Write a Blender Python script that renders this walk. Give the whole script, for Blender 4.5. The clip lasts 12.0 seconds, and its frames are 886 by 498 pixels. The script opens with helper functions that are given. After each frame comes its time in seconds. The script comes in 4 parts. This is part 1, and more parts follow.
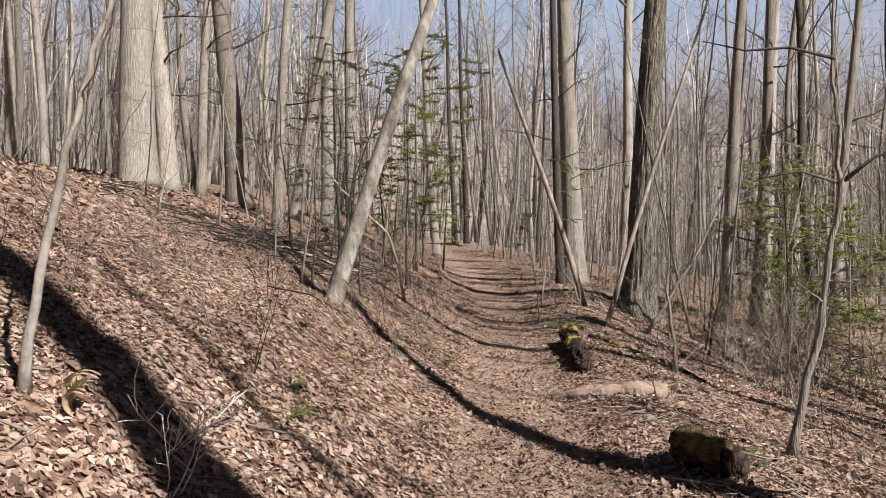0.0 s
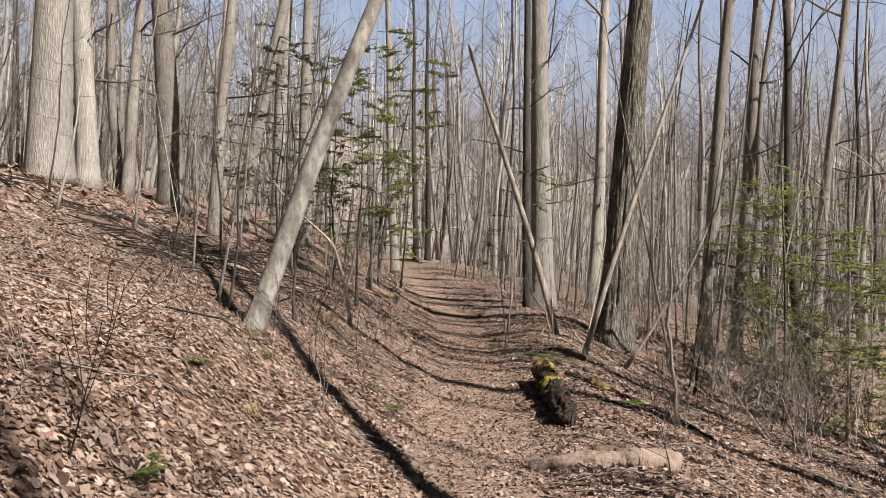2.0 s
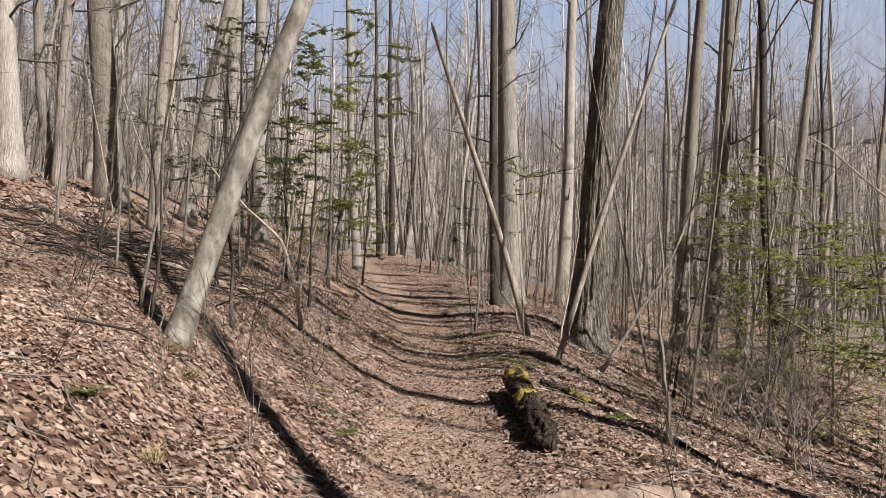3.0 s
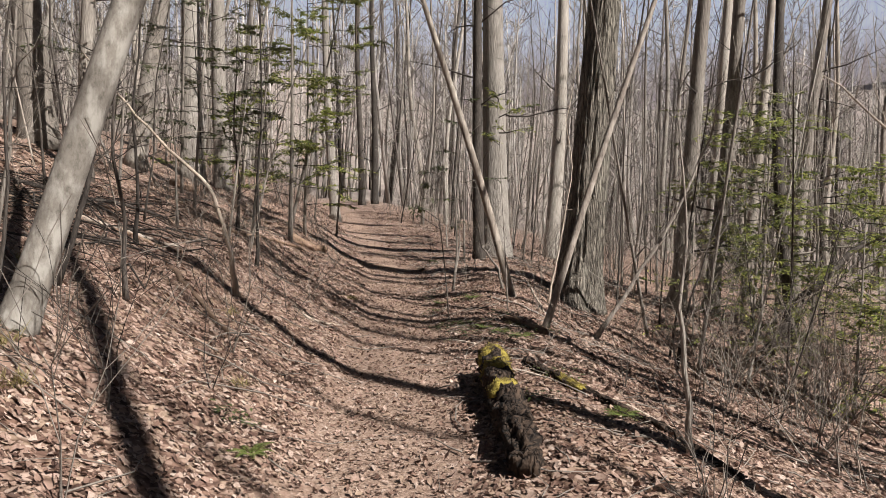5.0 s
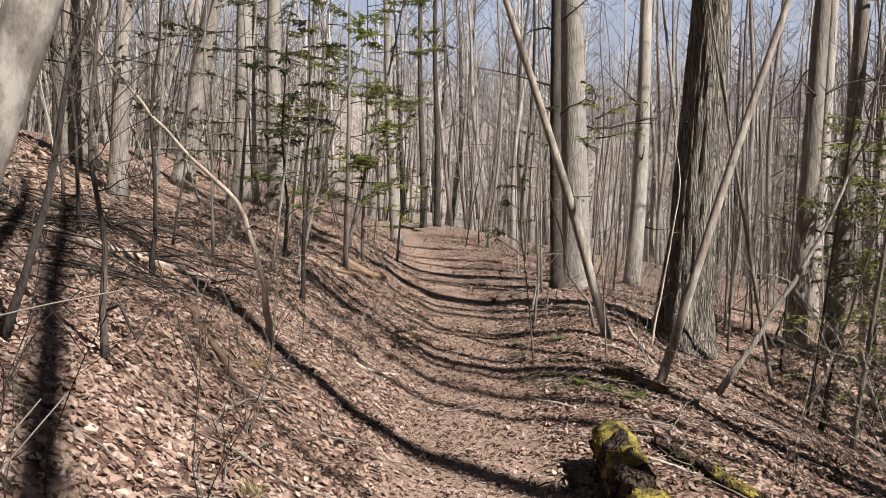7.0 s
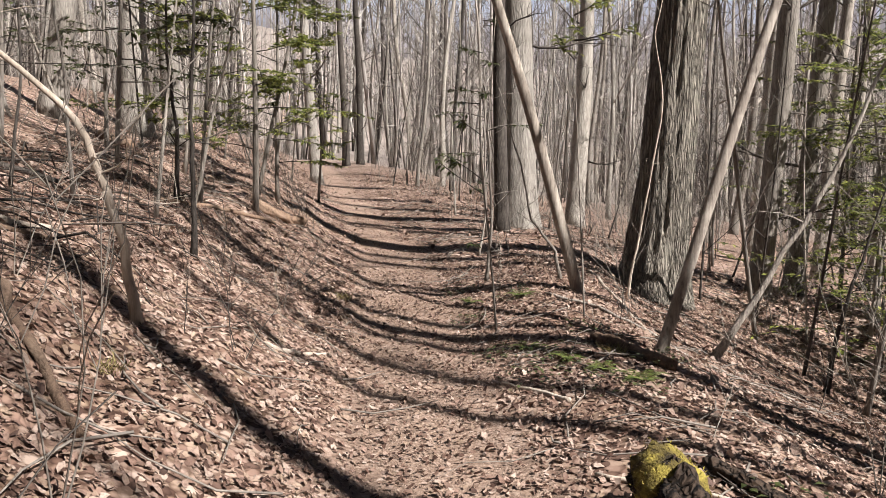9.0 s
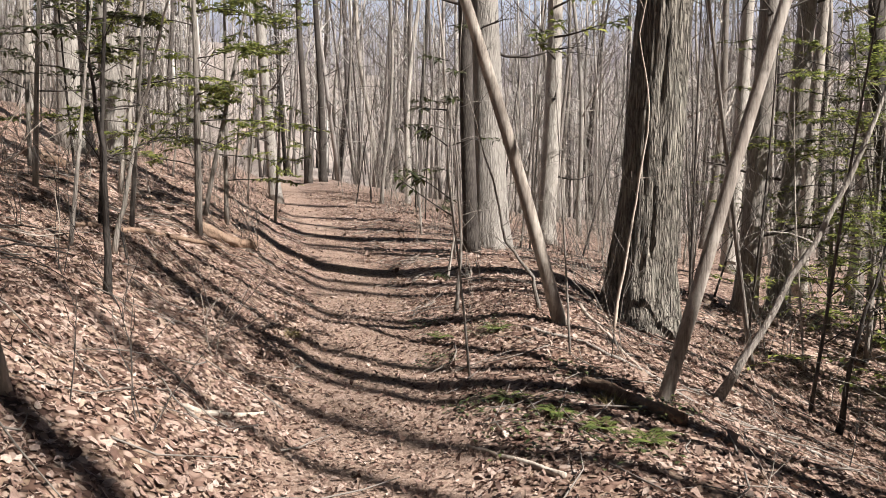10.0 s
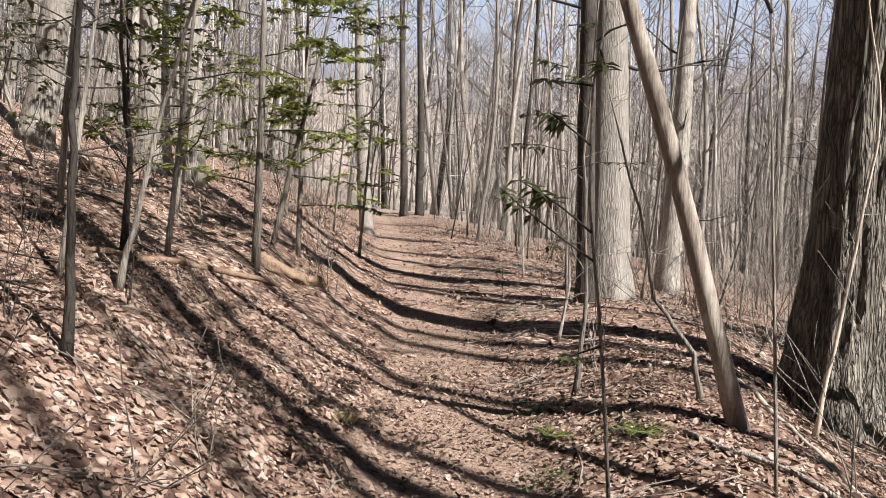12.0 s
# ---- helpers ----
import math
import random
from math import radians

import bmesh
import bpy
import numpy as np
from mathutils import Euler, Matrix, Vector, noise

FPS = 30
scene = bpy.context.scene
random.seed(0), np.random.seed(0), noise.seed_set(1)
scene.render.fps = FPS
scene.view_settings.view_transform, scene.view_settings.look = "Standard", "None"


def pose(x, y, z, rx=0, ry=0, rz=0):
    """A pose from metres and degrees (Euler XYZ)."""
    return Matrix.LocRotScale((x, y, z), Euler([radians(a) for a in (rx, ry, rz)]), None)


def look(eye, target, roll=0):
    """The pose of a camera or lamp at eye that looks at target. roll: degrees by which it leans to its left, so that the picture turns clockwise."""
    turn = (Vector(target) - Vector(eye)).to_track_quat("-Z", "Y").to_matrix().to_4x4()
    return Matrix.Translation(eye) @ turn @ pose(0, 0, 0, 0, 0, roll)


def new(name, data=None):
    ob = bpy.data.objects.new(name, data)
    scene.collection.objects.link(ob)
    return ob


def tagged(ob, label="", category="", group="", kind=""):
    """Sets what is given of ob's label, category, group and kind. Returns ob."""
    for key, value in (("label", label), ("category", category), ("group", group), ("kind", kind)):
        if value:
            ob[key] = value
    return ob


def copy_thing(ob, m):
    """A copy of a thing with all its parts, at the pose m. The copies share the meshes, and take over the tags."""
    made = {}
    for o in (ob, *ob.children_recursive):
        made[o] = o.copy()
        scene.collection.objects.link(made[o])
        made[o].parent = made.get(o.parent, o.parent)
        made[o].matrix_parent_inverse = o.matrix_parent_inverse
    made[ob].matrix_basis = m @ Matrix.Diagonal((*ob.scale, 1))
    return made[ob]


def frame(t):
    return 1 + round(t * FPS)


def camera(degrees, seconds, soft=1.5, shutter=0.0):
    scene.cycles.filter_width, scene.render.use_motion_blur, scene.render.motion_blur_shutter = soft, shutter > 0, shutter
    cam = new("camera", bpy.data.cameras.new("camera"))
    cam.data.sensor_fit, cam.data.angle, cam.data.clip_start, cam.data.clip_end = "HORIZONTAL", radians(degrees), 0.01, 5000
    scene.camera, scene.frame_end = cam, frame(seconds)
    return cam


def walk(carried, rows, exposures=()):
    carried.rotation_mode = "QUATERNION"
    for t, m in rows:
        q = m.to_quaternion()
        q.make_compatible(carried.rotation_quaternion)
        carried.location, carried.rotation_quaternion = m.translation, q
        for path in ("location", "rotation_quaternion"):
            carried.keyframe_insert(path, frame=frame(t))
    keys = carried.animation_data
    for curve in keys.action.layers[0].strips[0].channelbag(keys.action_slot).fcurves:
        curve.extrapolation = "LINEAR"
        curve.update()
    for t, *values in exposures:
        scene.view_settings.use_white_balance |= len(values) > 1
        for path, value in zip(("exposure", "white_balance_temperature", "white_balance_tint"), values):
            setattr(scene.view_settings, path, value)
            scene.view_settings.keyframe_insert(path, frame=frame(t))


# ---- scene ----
cam = camera(63.8, 12.0, soft=0.6)
METRES, EYE, TILT, LEAN, TURN = 11.0, 1.5, 0.0, 0.0, 0.0
ROWS = [
    (0.0, 0.0, 0.0, 0.0, 0.0, 0.0, -0.0),
    (0.5, 0.0098, 0.0368, 0.0015, -1.04, 1.12, -0.29),
    (1.0, 0.0075, 0.0753, 0.0042, -2.44, 1.94, -1.09),
    (1.5, 0.0056, 0.1168, 0.0045, -2.85, 1.75, -1.15),
    (2.0, 0.0088, 0.1592, 0.0004, -3.1, 1.42, -1.78),
    (2.5, 0.0133, 0.2053, 0.0014, -4.62, 1.32, -2.01),
    (3.0, 0.0187, 0.2498, 0.0042, -5.89, 1.05, -1.43),
    (3.5, 0.0249, 0.2894, 0.0057, -7.45, -0.6, -1.04),
    (5.5, 0.0671, 0.4371, 0.0096, -5.51, -3.2, -1.6),
    (6.0, 0.0681, 0.4814, 0.0105, -3.09, -2.27, -1.3),
    (6.5, 0.0605, 0.5202, 0.0095, -1.69, -0.98, -1.42),
    (8.5, 0.0516, 0.6816, 0.0018, -5.22, -5.3, -1.16),
    (9.0, 0.0498, 0.723, 0.0012, -8.02, -6.14, -0.86),
    (9.5, 0.052, 0.7672, 0.0029, -10.06, -5.94, -0.32),
    (10.0, 0.0648, 0.8051, 0.0026, -10.71, -4.83, -0.33),
    (10.5, 0.0734, 0.8422, 0.0002, -10.33, -3.69, -0.65),
    (11.0, 0.0774, 0.8885, 0.0019, -8.38, -3.12, -1.0),
    (11.5, 0.0829, 0.9394, 0.0022, -5.24, -2.58, -1.55),
    (12.0, 0.0834, 0.9846, -0.003, -2.87, -1.98, -2.37),
]
walk(cam, [(t, pose(0, 0, EYE, TILT, LEAN, TURN) @ pose(METRES * x, METRES * y, METRES * z, 90 + pitch, roll, yaw)) for t, x, y, z, yaw, pitch, roll in ROWS],
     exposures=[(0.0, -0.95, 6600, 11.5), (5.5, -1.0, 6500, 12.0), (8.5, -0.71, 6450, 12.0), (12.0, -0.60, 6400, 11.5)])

# ---- sky and sun ----
SUN_FROM = Vector((0.731, -0.682, 0.0))
SUN_UP = 46.0
world = bpy.data.worlds.new("world")
scene.world = world
world.use_nodes = True
wn = world.node_tree
sky = wn.nodes.new("ShaderNodeTexSky")
sky.sky_type, sky.sun_disc = "NISHITA", False
sky.sun_elevation = radians(SUN_UP)
sky.sun_rotation = math.atan2(SUN_FROM.x, SUN_FROM.y)
sky.air_density, sky.dust_density = 1.0, 1.0
wn.links.new(sky.outputs[0], wn.nodes["Background"].inputs[0])
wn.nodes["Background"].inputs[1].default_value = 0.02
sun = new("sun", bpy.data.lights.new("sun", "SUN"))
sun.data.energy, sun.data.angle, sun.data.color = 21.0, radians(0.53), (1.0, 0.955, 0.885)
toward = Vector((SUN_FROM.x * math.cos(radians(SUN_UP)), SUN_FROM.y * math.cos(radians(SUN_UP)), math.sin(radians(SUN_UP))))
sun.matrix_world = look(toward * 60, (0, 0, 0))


# ---- materials ----
def shader(name, rough=0.8):
    m = bpy.data.materials.new(name)
    m.use_nodes = True
    nt = m.node_tree
    b = nt.nodes["Principled BSDF"]
    b.inputs["Roughness"].default_value = rough
    b.inputs["Specular IOR Level"].default_value = 0.25
    return m, nt, b


def node(nt, kind, **values):
    n = nt.nodes.new(kind)
    for k, v in values.items():
        n.inputs[k.replace("_", " ")].default_value = v
    return n


def ramp(nt, fac, stops):
    r = nt.nodes.new("ShaderNodeValToRGB")
    while len(r.color_ramp.elements) < len(stops):
        r.color_ramp.elements.new(0.5)
    for e, (p, c) in zip(r.color_ramp.elements, stops):
        e.position, e.color = p, (*c, 1)
    nt.links.new(fac, r.inputs[0])
    return r.outputs[0]


def mixed(nt, fac, a, b, blend="MIX"):
    m = nt.nodes.new("ShaderNodeMix")
    m.data_type, m.blend_type = "RGBA", blend
    for sock, v in ((m.inputs[0], fac), (m.inputs[6], a), (m.inputs[7], b)):
        if isinstance(v, (int, float)):
            sock.default_value = v
        elif isinstance(v, tuple):
            sock.default_value = (*v, 1)
        else:
            nt.links.new(v, sock)
    return m.outputs[2]


def coords(nt, scale=(1, 1, 1), kind="Object"):
    c = nt.nodes.new("ShaderNodeTexCoord")
    m = nt.nodes.new("ShaderNodeMapping")
    m.inputs["Scale"].default_value = scale
    nt.links.new(c.outputs[kind], m.inputs[0])
    return m.outputs[0]


def noisy(nt, vec, scale, detail=5.0, rough=0.6):
    n = node(nt, "ShaderNodeTexNoise", Scale=scale, Detail=detail, Roughness=rough)
    nt.links.new(vec, n.inputs["Vector"])
    return n.outputs["Fac"]


def bumped(nt, b, height, strength, distance):
    n = node(nt, "ShaderNodeBump", Strength=strength, Distance=distance)
    nt.links.new(height, n.inputs["Height"])
    nt.links.new(n.outputs[0], b.inputs["Normal"])


def bark(name, dark, light, lichen, scale=14.0, squash=0.16, depth=0.02, lichen_amount=0.6, furrows=0.6, vary=0.45, blotches=2.6):
    """Bark: upright furrows, pale lichen blotches, and a tint of its own for every trunk."""
    m, nt, b = shader(name, 0.9)
    v = coords(nt, (1, 1, squash))
    grain = noisy(nt, v, scale, 6, 0.7)
    warp = node(nt, "ShaderNodeTexNoise", Scale=scale * 0.6, Detail=3.0)
    nt.links.new(v, warp.inputs["Vector"])
    bent = nt.nodes.new("ShaderNodeMix")
    bent.data_type, bent.blend_type = "RGBA", "ADD"
    bent.inputs[0].default_value = 2.4 / scale
    nt.links.new(v, bent.inputs[6])
    nt.links.new(warp.outputs["Color"], bent.inputs[7])
    plates = node(nt, "ShaderNodeTexVoronoi", Scale=scale * 0.9)
    plates.feature = "DISTANCE_TO_EDGE"
    nt.links.new(bent.outputs[2], plates.inputs["Vector"])
    furrow = ramp(nt, plates.outputs["Distance"], [(0.0, (0, 0, 0)), (0.1, (0.55, 0.55, 0.55)), (0.3, (1, 1, 1))])
    blotch = noisy(nt, coords(nt, (1, 1, 0.45)), blotches, 6, 0.65)
    col = ramp(nt, grain, [(0.30, dark), (0.50, light), (0.72, tuple(min(1, c * 1.3) for c in light))])
    spots = ramp(nt, blotch, [(0.46, (0, 0, 0)), (0.60, (lichen_amount,) * 3)])
    col = mixed(nt, spots, col, lichen)
    col = mixed(nt, furrows, col, mixed(nt, furrow, dark, col))
    info = nt.nodes.new("ShaderNodeObjectInfo")
    tint = ramp(nt, info.outputs["Random"], [(0.0, (vary, vary * 0.97, vary * 0.94)), (0.45, (0.45 + vary * 0.5, 0.44 + vary * 0.5, 0.43 + vary * 0.5)), (1.0, (1.15, 1.13, 1.10))])
    col = mixed(nt, 1.0, col, tint, "MULTIPLY")
    nt.links.new(col, b.inputs["Base Color"])
    relief = mixed(nt, 1.0 - 0.6 * min(1.0, furrows * 1.5), furrow, grain)
    bumped(nt, b, relief, 1.0, depth)
    return m


BARK_PALE = bark("pale_grey_bark", (0.17, 0.153, 0.136), (0.36, 0.337, 0.308), (0.45, 0.427, 0.395), 44, 0.09, 0.018, 0.6, 0.5, 0.7)
BARK_OAK = bark("furrowed_oak_bark", (0.03, 0.025, 0.022), (0.27, 0.247, 0.212), (0.30, 0.295, 0.25), 34, 0.085, 0.05, 0.4, 0.75, 0.95)
BARK_GREY = bark("grey_brown_bark", (0.08, 0.068, 0.06), (0.30, 0.272, 0.243), (0.42, 0.395, 0.36), 42, 0.1, 0.014, 0.65, 0.4, 0.6)
BARK_SMOOTH = bark("smooth_spotted_bark", (0.11, 0.10, 0.088), (0.20, 0.186, 0.167), (0.37, 0.36, 0.335), 26, 0.6, 0.006, 0.85, 0.0, 0.9, 9.0)
BARK_TWIG = bark("twig_bark", (0.13, 0.11, 0.096), (0.28, 0.25, 0.222), (0.36, 0.335, 0.305), 25, 0.3, 0.003, 0.5, 0.2)
BARK_DARK = bark("dark_stem_bark", (0.022, 0.018, 0.017), (0.08, 0.069, 0.061), (0.15, 0.135, 0.122), 30, 0.25, 0.008, 0.5, 0.5)
WOOD_DEAD = bark("bleached_dead_wood", (0.20, 0.163, 0.133), (0.39, 0.335, 0.283), (0.47, 0.425, 0.37), 30, 0.08, 0.005, 0.6, 0.3, 0.9)
WOOD_BROWN = bark("brown_weathered_wood", (0.07, 0.045, 0.033), (0.22, 0.15, 0.108), (0.30, 0.225, 0.17), 30, 0.4, 0.01, 0.5, 0.3)
WOOD_SNAG = bark("patchy_snag_bark", (0.07, 0.057, 0.05), (0.26, 0.228, 0.20), (0.44, 0.405, 0.362), 34, 0.1, 0.008, 0.85, 0.18, 0.9, 7.0)
WOOD_TAN = bark("tan_rotten_wood", (0.11, 0.073, 0.058), (0.25, 0.185, 0.15), (0.33, 0.26, 0.215), 26, 0.4, 0.012, 0.6, 0.25, 0.9)
TWIG_BLEACHED = bark("bleached_twig", (0.34, 0.31, 0.28), (0.58, 0.545, 0.51), (0.68, 0.65, 0.62), 40, 0.3, 0.002, 0.5, 0.0, 0.95)
WOOD_ROT = bark("rotting_dark_wood", (0.02, 0.014, 0.011), (0.085, 0.058, 0.042), (0.16, 0.113, 0.085), 16, 0.5, 0.04, 0.4, 0.8)


def leafy(name, stops, rough=0.6, translucent=0.0):
    m, nt, b = shader(name, rough)
    g = nt.nodes.new("ShaderNodeNewGeometry")
    col = ramp(nt, g.outputs["Random Per Island"], stops)
    grain = noisy(nt, coords(nt), 75, 4, 0.7)
    # broad dark mottling stands in for branch shade on the leaves, and varies them
    shade_mottle = noisy(nt, coords(nt), 0.8, 5, 0.65)
    col = mixed(nt, 0.9, col, ramp(nt, shade_mottle, [(0.36, (0.56, 0.52, 0.49)), (0.58, (1.06, 1.05, 1.04))]), "MULTIPLY")
    col = mixed(nt, 0.75, col, ramp(nt, grain, [(0.32, (0.42, 0.36, 0.33)), (0.5, (0.9, 0.88, 0.86)), (0.68, (1.2, 1.18, 1.16))]), "MULTIPLY")
    nt.links.new(col, b.inputs["Base Color"])
    if translucent:
        t = nt.nodes.new("ShaderNodeBsdfTranslucent")
        nt.links.new(col, t.inputs[0])
        mix = nt.nodes.new("ShaderNodeMixShader")
        mix.inputs[0].default_value = translucent
        nt.links.new(b.outputs[0], mix.inputs[1])
        nt.links.new(t.outputs[0], mix.inputs[2])
        nt.links.new(mix.outputs[0], nt.nodes["Material Output"].inputs[0])
    return m


TANS = [(0.0, (0.062, 0.036, 0.028)), (0.16, (0.124, 0.076, 0.060)), (0.32, (0.224, 0.148, 0.118)), (0.5, (0.274, 0.195, 0.162)), (0.62, (0.299, 0.228, 0.174)), (0.8, (0.349, 0.261, 0.222)), (1.0, (0.440, 0.365, 0.320))]
LEAF_DRY = leafy("dry_oak_leaf", TANS, 0.65, 0.12)
LEAF_PALE = leafy("pale_dry_leaf", [(0, (0.149, 0.100, 0.078)), (0.4, (0.257, 0.184, 0.151)), (1, (0.373, 0.299, 0.257))], 0.65, 0.15)
LEAF_SINGLE, nt, b = shader("single_dry_leaf", 0.65)
info = nt.nodes.new("ShaderNodeObjectInfo")
col = ramp(nt, info.outputs["Random"], [(0.0, (0.124, 0.079, 0.060)), (0.4, (0.241, 0.170, 0.133)), (0.75, (0.324, 0.245, 0.199)), (1.0, (0.415, 0.340, 0.286))])
nt.links.new(mixed(nt, 0.5, col, ramp(nt, noisy(nt, coords(nt), 60, 4), [(0.3, (0.5, 0.46, 0.42)), (0.7, (1.12, 1.1, 1.06))]), "MULTIPLY"), b.inputs["Base Color"])
LEAF_GREEN = leafy("evergreen_leaf", [(0, (0.06, 0.085, 0.025)), (0.45, (0.19, 0.23, 0.065)), (1, (0.42, 0.46, 0.13))], 0.32, 0.5)
LEAF_DEEP = leafy("dark_evergreen_leaf", [(0, (0.03, 0.042, 0.018)), (1, (0.11, 0.135, 0.05))], 0.35, 0.25)
LEAF_FERN = leafy("fern_green", [(0, (0.06, 0.09, 0.022)), (1, (0.17, 0.21, 0.06))], 0.5, 0.3)
LEAF_STRAW = leafy("bleached_straw", [(0, (0.36, 0.26, 0.17)), (1, (0.56, 0.44, 0.32))], 0.7, 0.2)
LEAF_GRASS = leafy("dry_grass", [(0, (0.20, 0.19, 0.07)), (1, (0.42, 0.36, 0.18))], 0.6, 0.2)


def moss_of(name, dark, middle, light, bright):
    m, nt, b = shader(name, 0.95)
    v = coords(nt)
    f = noisy(nt, v, 9, 6)
    fine = noisy(nt, v, 90, 3)
    col = ramp(nt, f, [(0.34, dark), (0.47, middle), (0.57, light), (0.8, bright)])
    nt.links.new(col, b.inputs["Base Color"])
    bumped(nt, b, fine, 1.0, 0.02)
    return m


MOSS = moss_of("yellow_green_moss", (0.03, 0.023, 0.015), (0.13, 0.10, 0.028), (0.29, 0.235, 0.05), (0.40, 0.325, 0.085))
MOSS_BROWN = moss_of("brown_green_moss", (0.03, 0.02, 0.014), (0.085, 0.06, 0.03), (0.15, 0.115, 0.045), (0.22, 0.175, 0.075))


def ground_material():
    """Leaf litter, with bare trodden earth where the mask on the mesh says that feet pass, and haze painted in far off.
    """
    m, nt, b = shader("leaf_litter", 0.9)
    v = coords(nt)
    warp = node(nt, "ShaderNodeTexNoise", Scale=9.0, Detail=3.0)
    nt.links.new(v, warp.inputs["Vector"])
    bent = nt.nodes.new("ShaderNodeMix")
    bent.data_type, bent.blend_type = "RGBA", "ADD"
    bent.inputs[0].default_value = 0.09
    nt.links.new(v, bent.inputs[6])
    nt.links.new(warp.outputs["Color"], bent.inputs[7])
    cells = node(nt, "ShaderNodeTexVoronoi", Scale=17.0)
    nt.links.new(bent.outputs[2], cells.inputs["Vector"])
    sep = nt.nodes.new("ShaderNodeSeparateColor")
    nt.links.new(cells.outputs["Color"], sep.inputs[0])
    leaves = ramp(nt, sep.outputs[0], TANS)
    gap = ramp(nt, cells.outputs["Distance"], [(0.42, (1, 1, 1)), (0.72, (0.35, 0.3, 0.27))])
    leaves = mixed(nt, 1.0, leaves, gap, "MULTIPLY")
    patch = noisy(nt, v, 0.7, 5)
    leaves = mixed(nt, 1.0, leaves, ramp(nt, patch, [(0.32, (0.62, 0.56, 0.5)), (0.6, (1.02, 1.0, 0.98))]), "MULTIPLY")
    crumbs = noisy(nt, v, 38, 6, 0.7)
    earth = ramp(nt, crumbs, [(0.28, (0.070, 0.046, 0.035)), (0.48, (0.220, 0.151, 0.115)), (0.7, (0.398, 0.304, 0.244))])
    mask = nt.nodes.new("ShaderNodeAttribute")
    mask.attribute_name = "trodden"
    edge = nt.nodes.new("ShaderNodeMath")
    edge.operation = "MULTIPLY_ADD"
    nt.links.new(noisy(nt, v, 3.5, 5), edge.inputs[0])
    edge.inputs[1].default_value = 1.2
    edge.inputs[2].default_value = -0.6
    total = nt.nodes.new("ShaderNodeMath")
    total.use_clamp = True
    nt.links.new(edge.outputs[0], total.inputs[0])
    nt.links.new(mask.outputs["Fac"], total.inputs[1])
    # leaf colour turns grey-brown far off, standing in for haze
    far_haze = nt.nodes.new("ShaderNodeAttribute")
    far_haze.attribute_name = "brushwood"
    leaves = mixed(nt, far_haze.outputs["Fac"], leaves, ramp(nt, noisy(nt, v, 0.35, 8, 0.75), [(0.35, (0.16, 0.133, 0.118)), (0.62, (0.27, 0.232, 0.208))]))
    nt.links.new(mixed(nt, total.outputs[0], leaves, earth), b.inputs["Base Color"])
    rough = mixed(nt, total.outputs[0], sep.outputs[1], crumbs)
    bumped(nt, b, rough, 0.8, 0.03)
    return m


GROUND = ground_material()


# ---- the lie of the land ----
def interp(v, knots):
    if v <= knots[0][0]:
        return knots[0][1]
    for (a, p), (b, q) in zip(knots, knots[1:]):
        if v <= b:
            f = (v - a) / (b - a)
            return p + (q - p) * (f * f * (3 - 2 * f) * 0.5 + f * 0.5)
    return knots[-1][1]


TRAIL_X = [(-40, -2.5), (0, 0.1), (4.3, 0.55), (7.3, 0.75), (11, 0.98), (14.7, 1.2), (19.3, 1.28), (24, 0.98), (30, 0.55), (41, -0.2), (60, -4), (90, -9)]
TRAIL_Z = [(-40, -1.0), (0, 0.0), (7.3, -0.02), (12.8, 0.0), (14.5, 0.01), (16.5, 0.1), (18, 0.18), (20, 0.27), (22, 0.42), (27.5, 0.75), (41, 1.55), (46, 1.95), (54, 2.15), (70, 2.1), (120, 0.6)]
BANK = [(-160, 3.0), (-60, 5.0), (-22, 4.3), (-12, 3.5), (-8.2, 2.95), (-4, 1.5), (-2.4, 0.92), (-1.4, 0.42), (-0.8, 0.14), (-0.35, 0.0), (0.35, 0.0), (0.8, 0.07), (1.2, 0.10), (1.8, 0.02),
        (2.6, -0.2), (5.0, -0.9), (9, -1.9), (20, -4.0), (45, -7.5), (80, -8.5), (140, 4), (230, 32), (330, 46)]


def lie(x, y):
    """Height of the bare slope: a trail bench cut across a hillside that falls to the right."""
    u = x - interp(y, TRAIL_X)
    if u > 0:
        u /= interp(y, [(14, 1), (20, 1.6)])
    berm = 0.26 * math.exp(-((u - 1.8) / 0.9) ** 2) * math.exp(-((y - 17) / 4.5) ** 2)
    far = interp(y, [(70, 0), (110, 5), (200, 34), (380, 62)])
    return interp(y, TRAIL_Z) + interp(u, BANK) + berm + far


def ground(x, y):
    """The slope with its hummocks; the trail itself is trodden smoother."""
    u = abs(x - interp(y, TRAIL_X))
    calm = 0.35 + 0.65 * min(1.0, max(0.0, (u - 0.4) / 0.8))
    return lie(x, y) + calm * (0.05 * noise.noise((x * 0.7, y * 0.7, 3.1)) + 0.028 * noise.noise((x * 2.3, y * 2.3, 7.7)) + 0.012 * noise.noise((x * 7, y * 7, 1.3)))


def spaced(start, near0, near1, end, step, growth):
    out = list(np.arange(near0, near1, step))
    d, v = step, near1
    while v < end:
        out.append(v)
        d *= growth
        v += d
    d, v, low = step * growth, near0 - step, []
    while v > start:
        low.append(v)
        d *= growth
        v -= d
    return [start] + low[::-1] + out + [end]


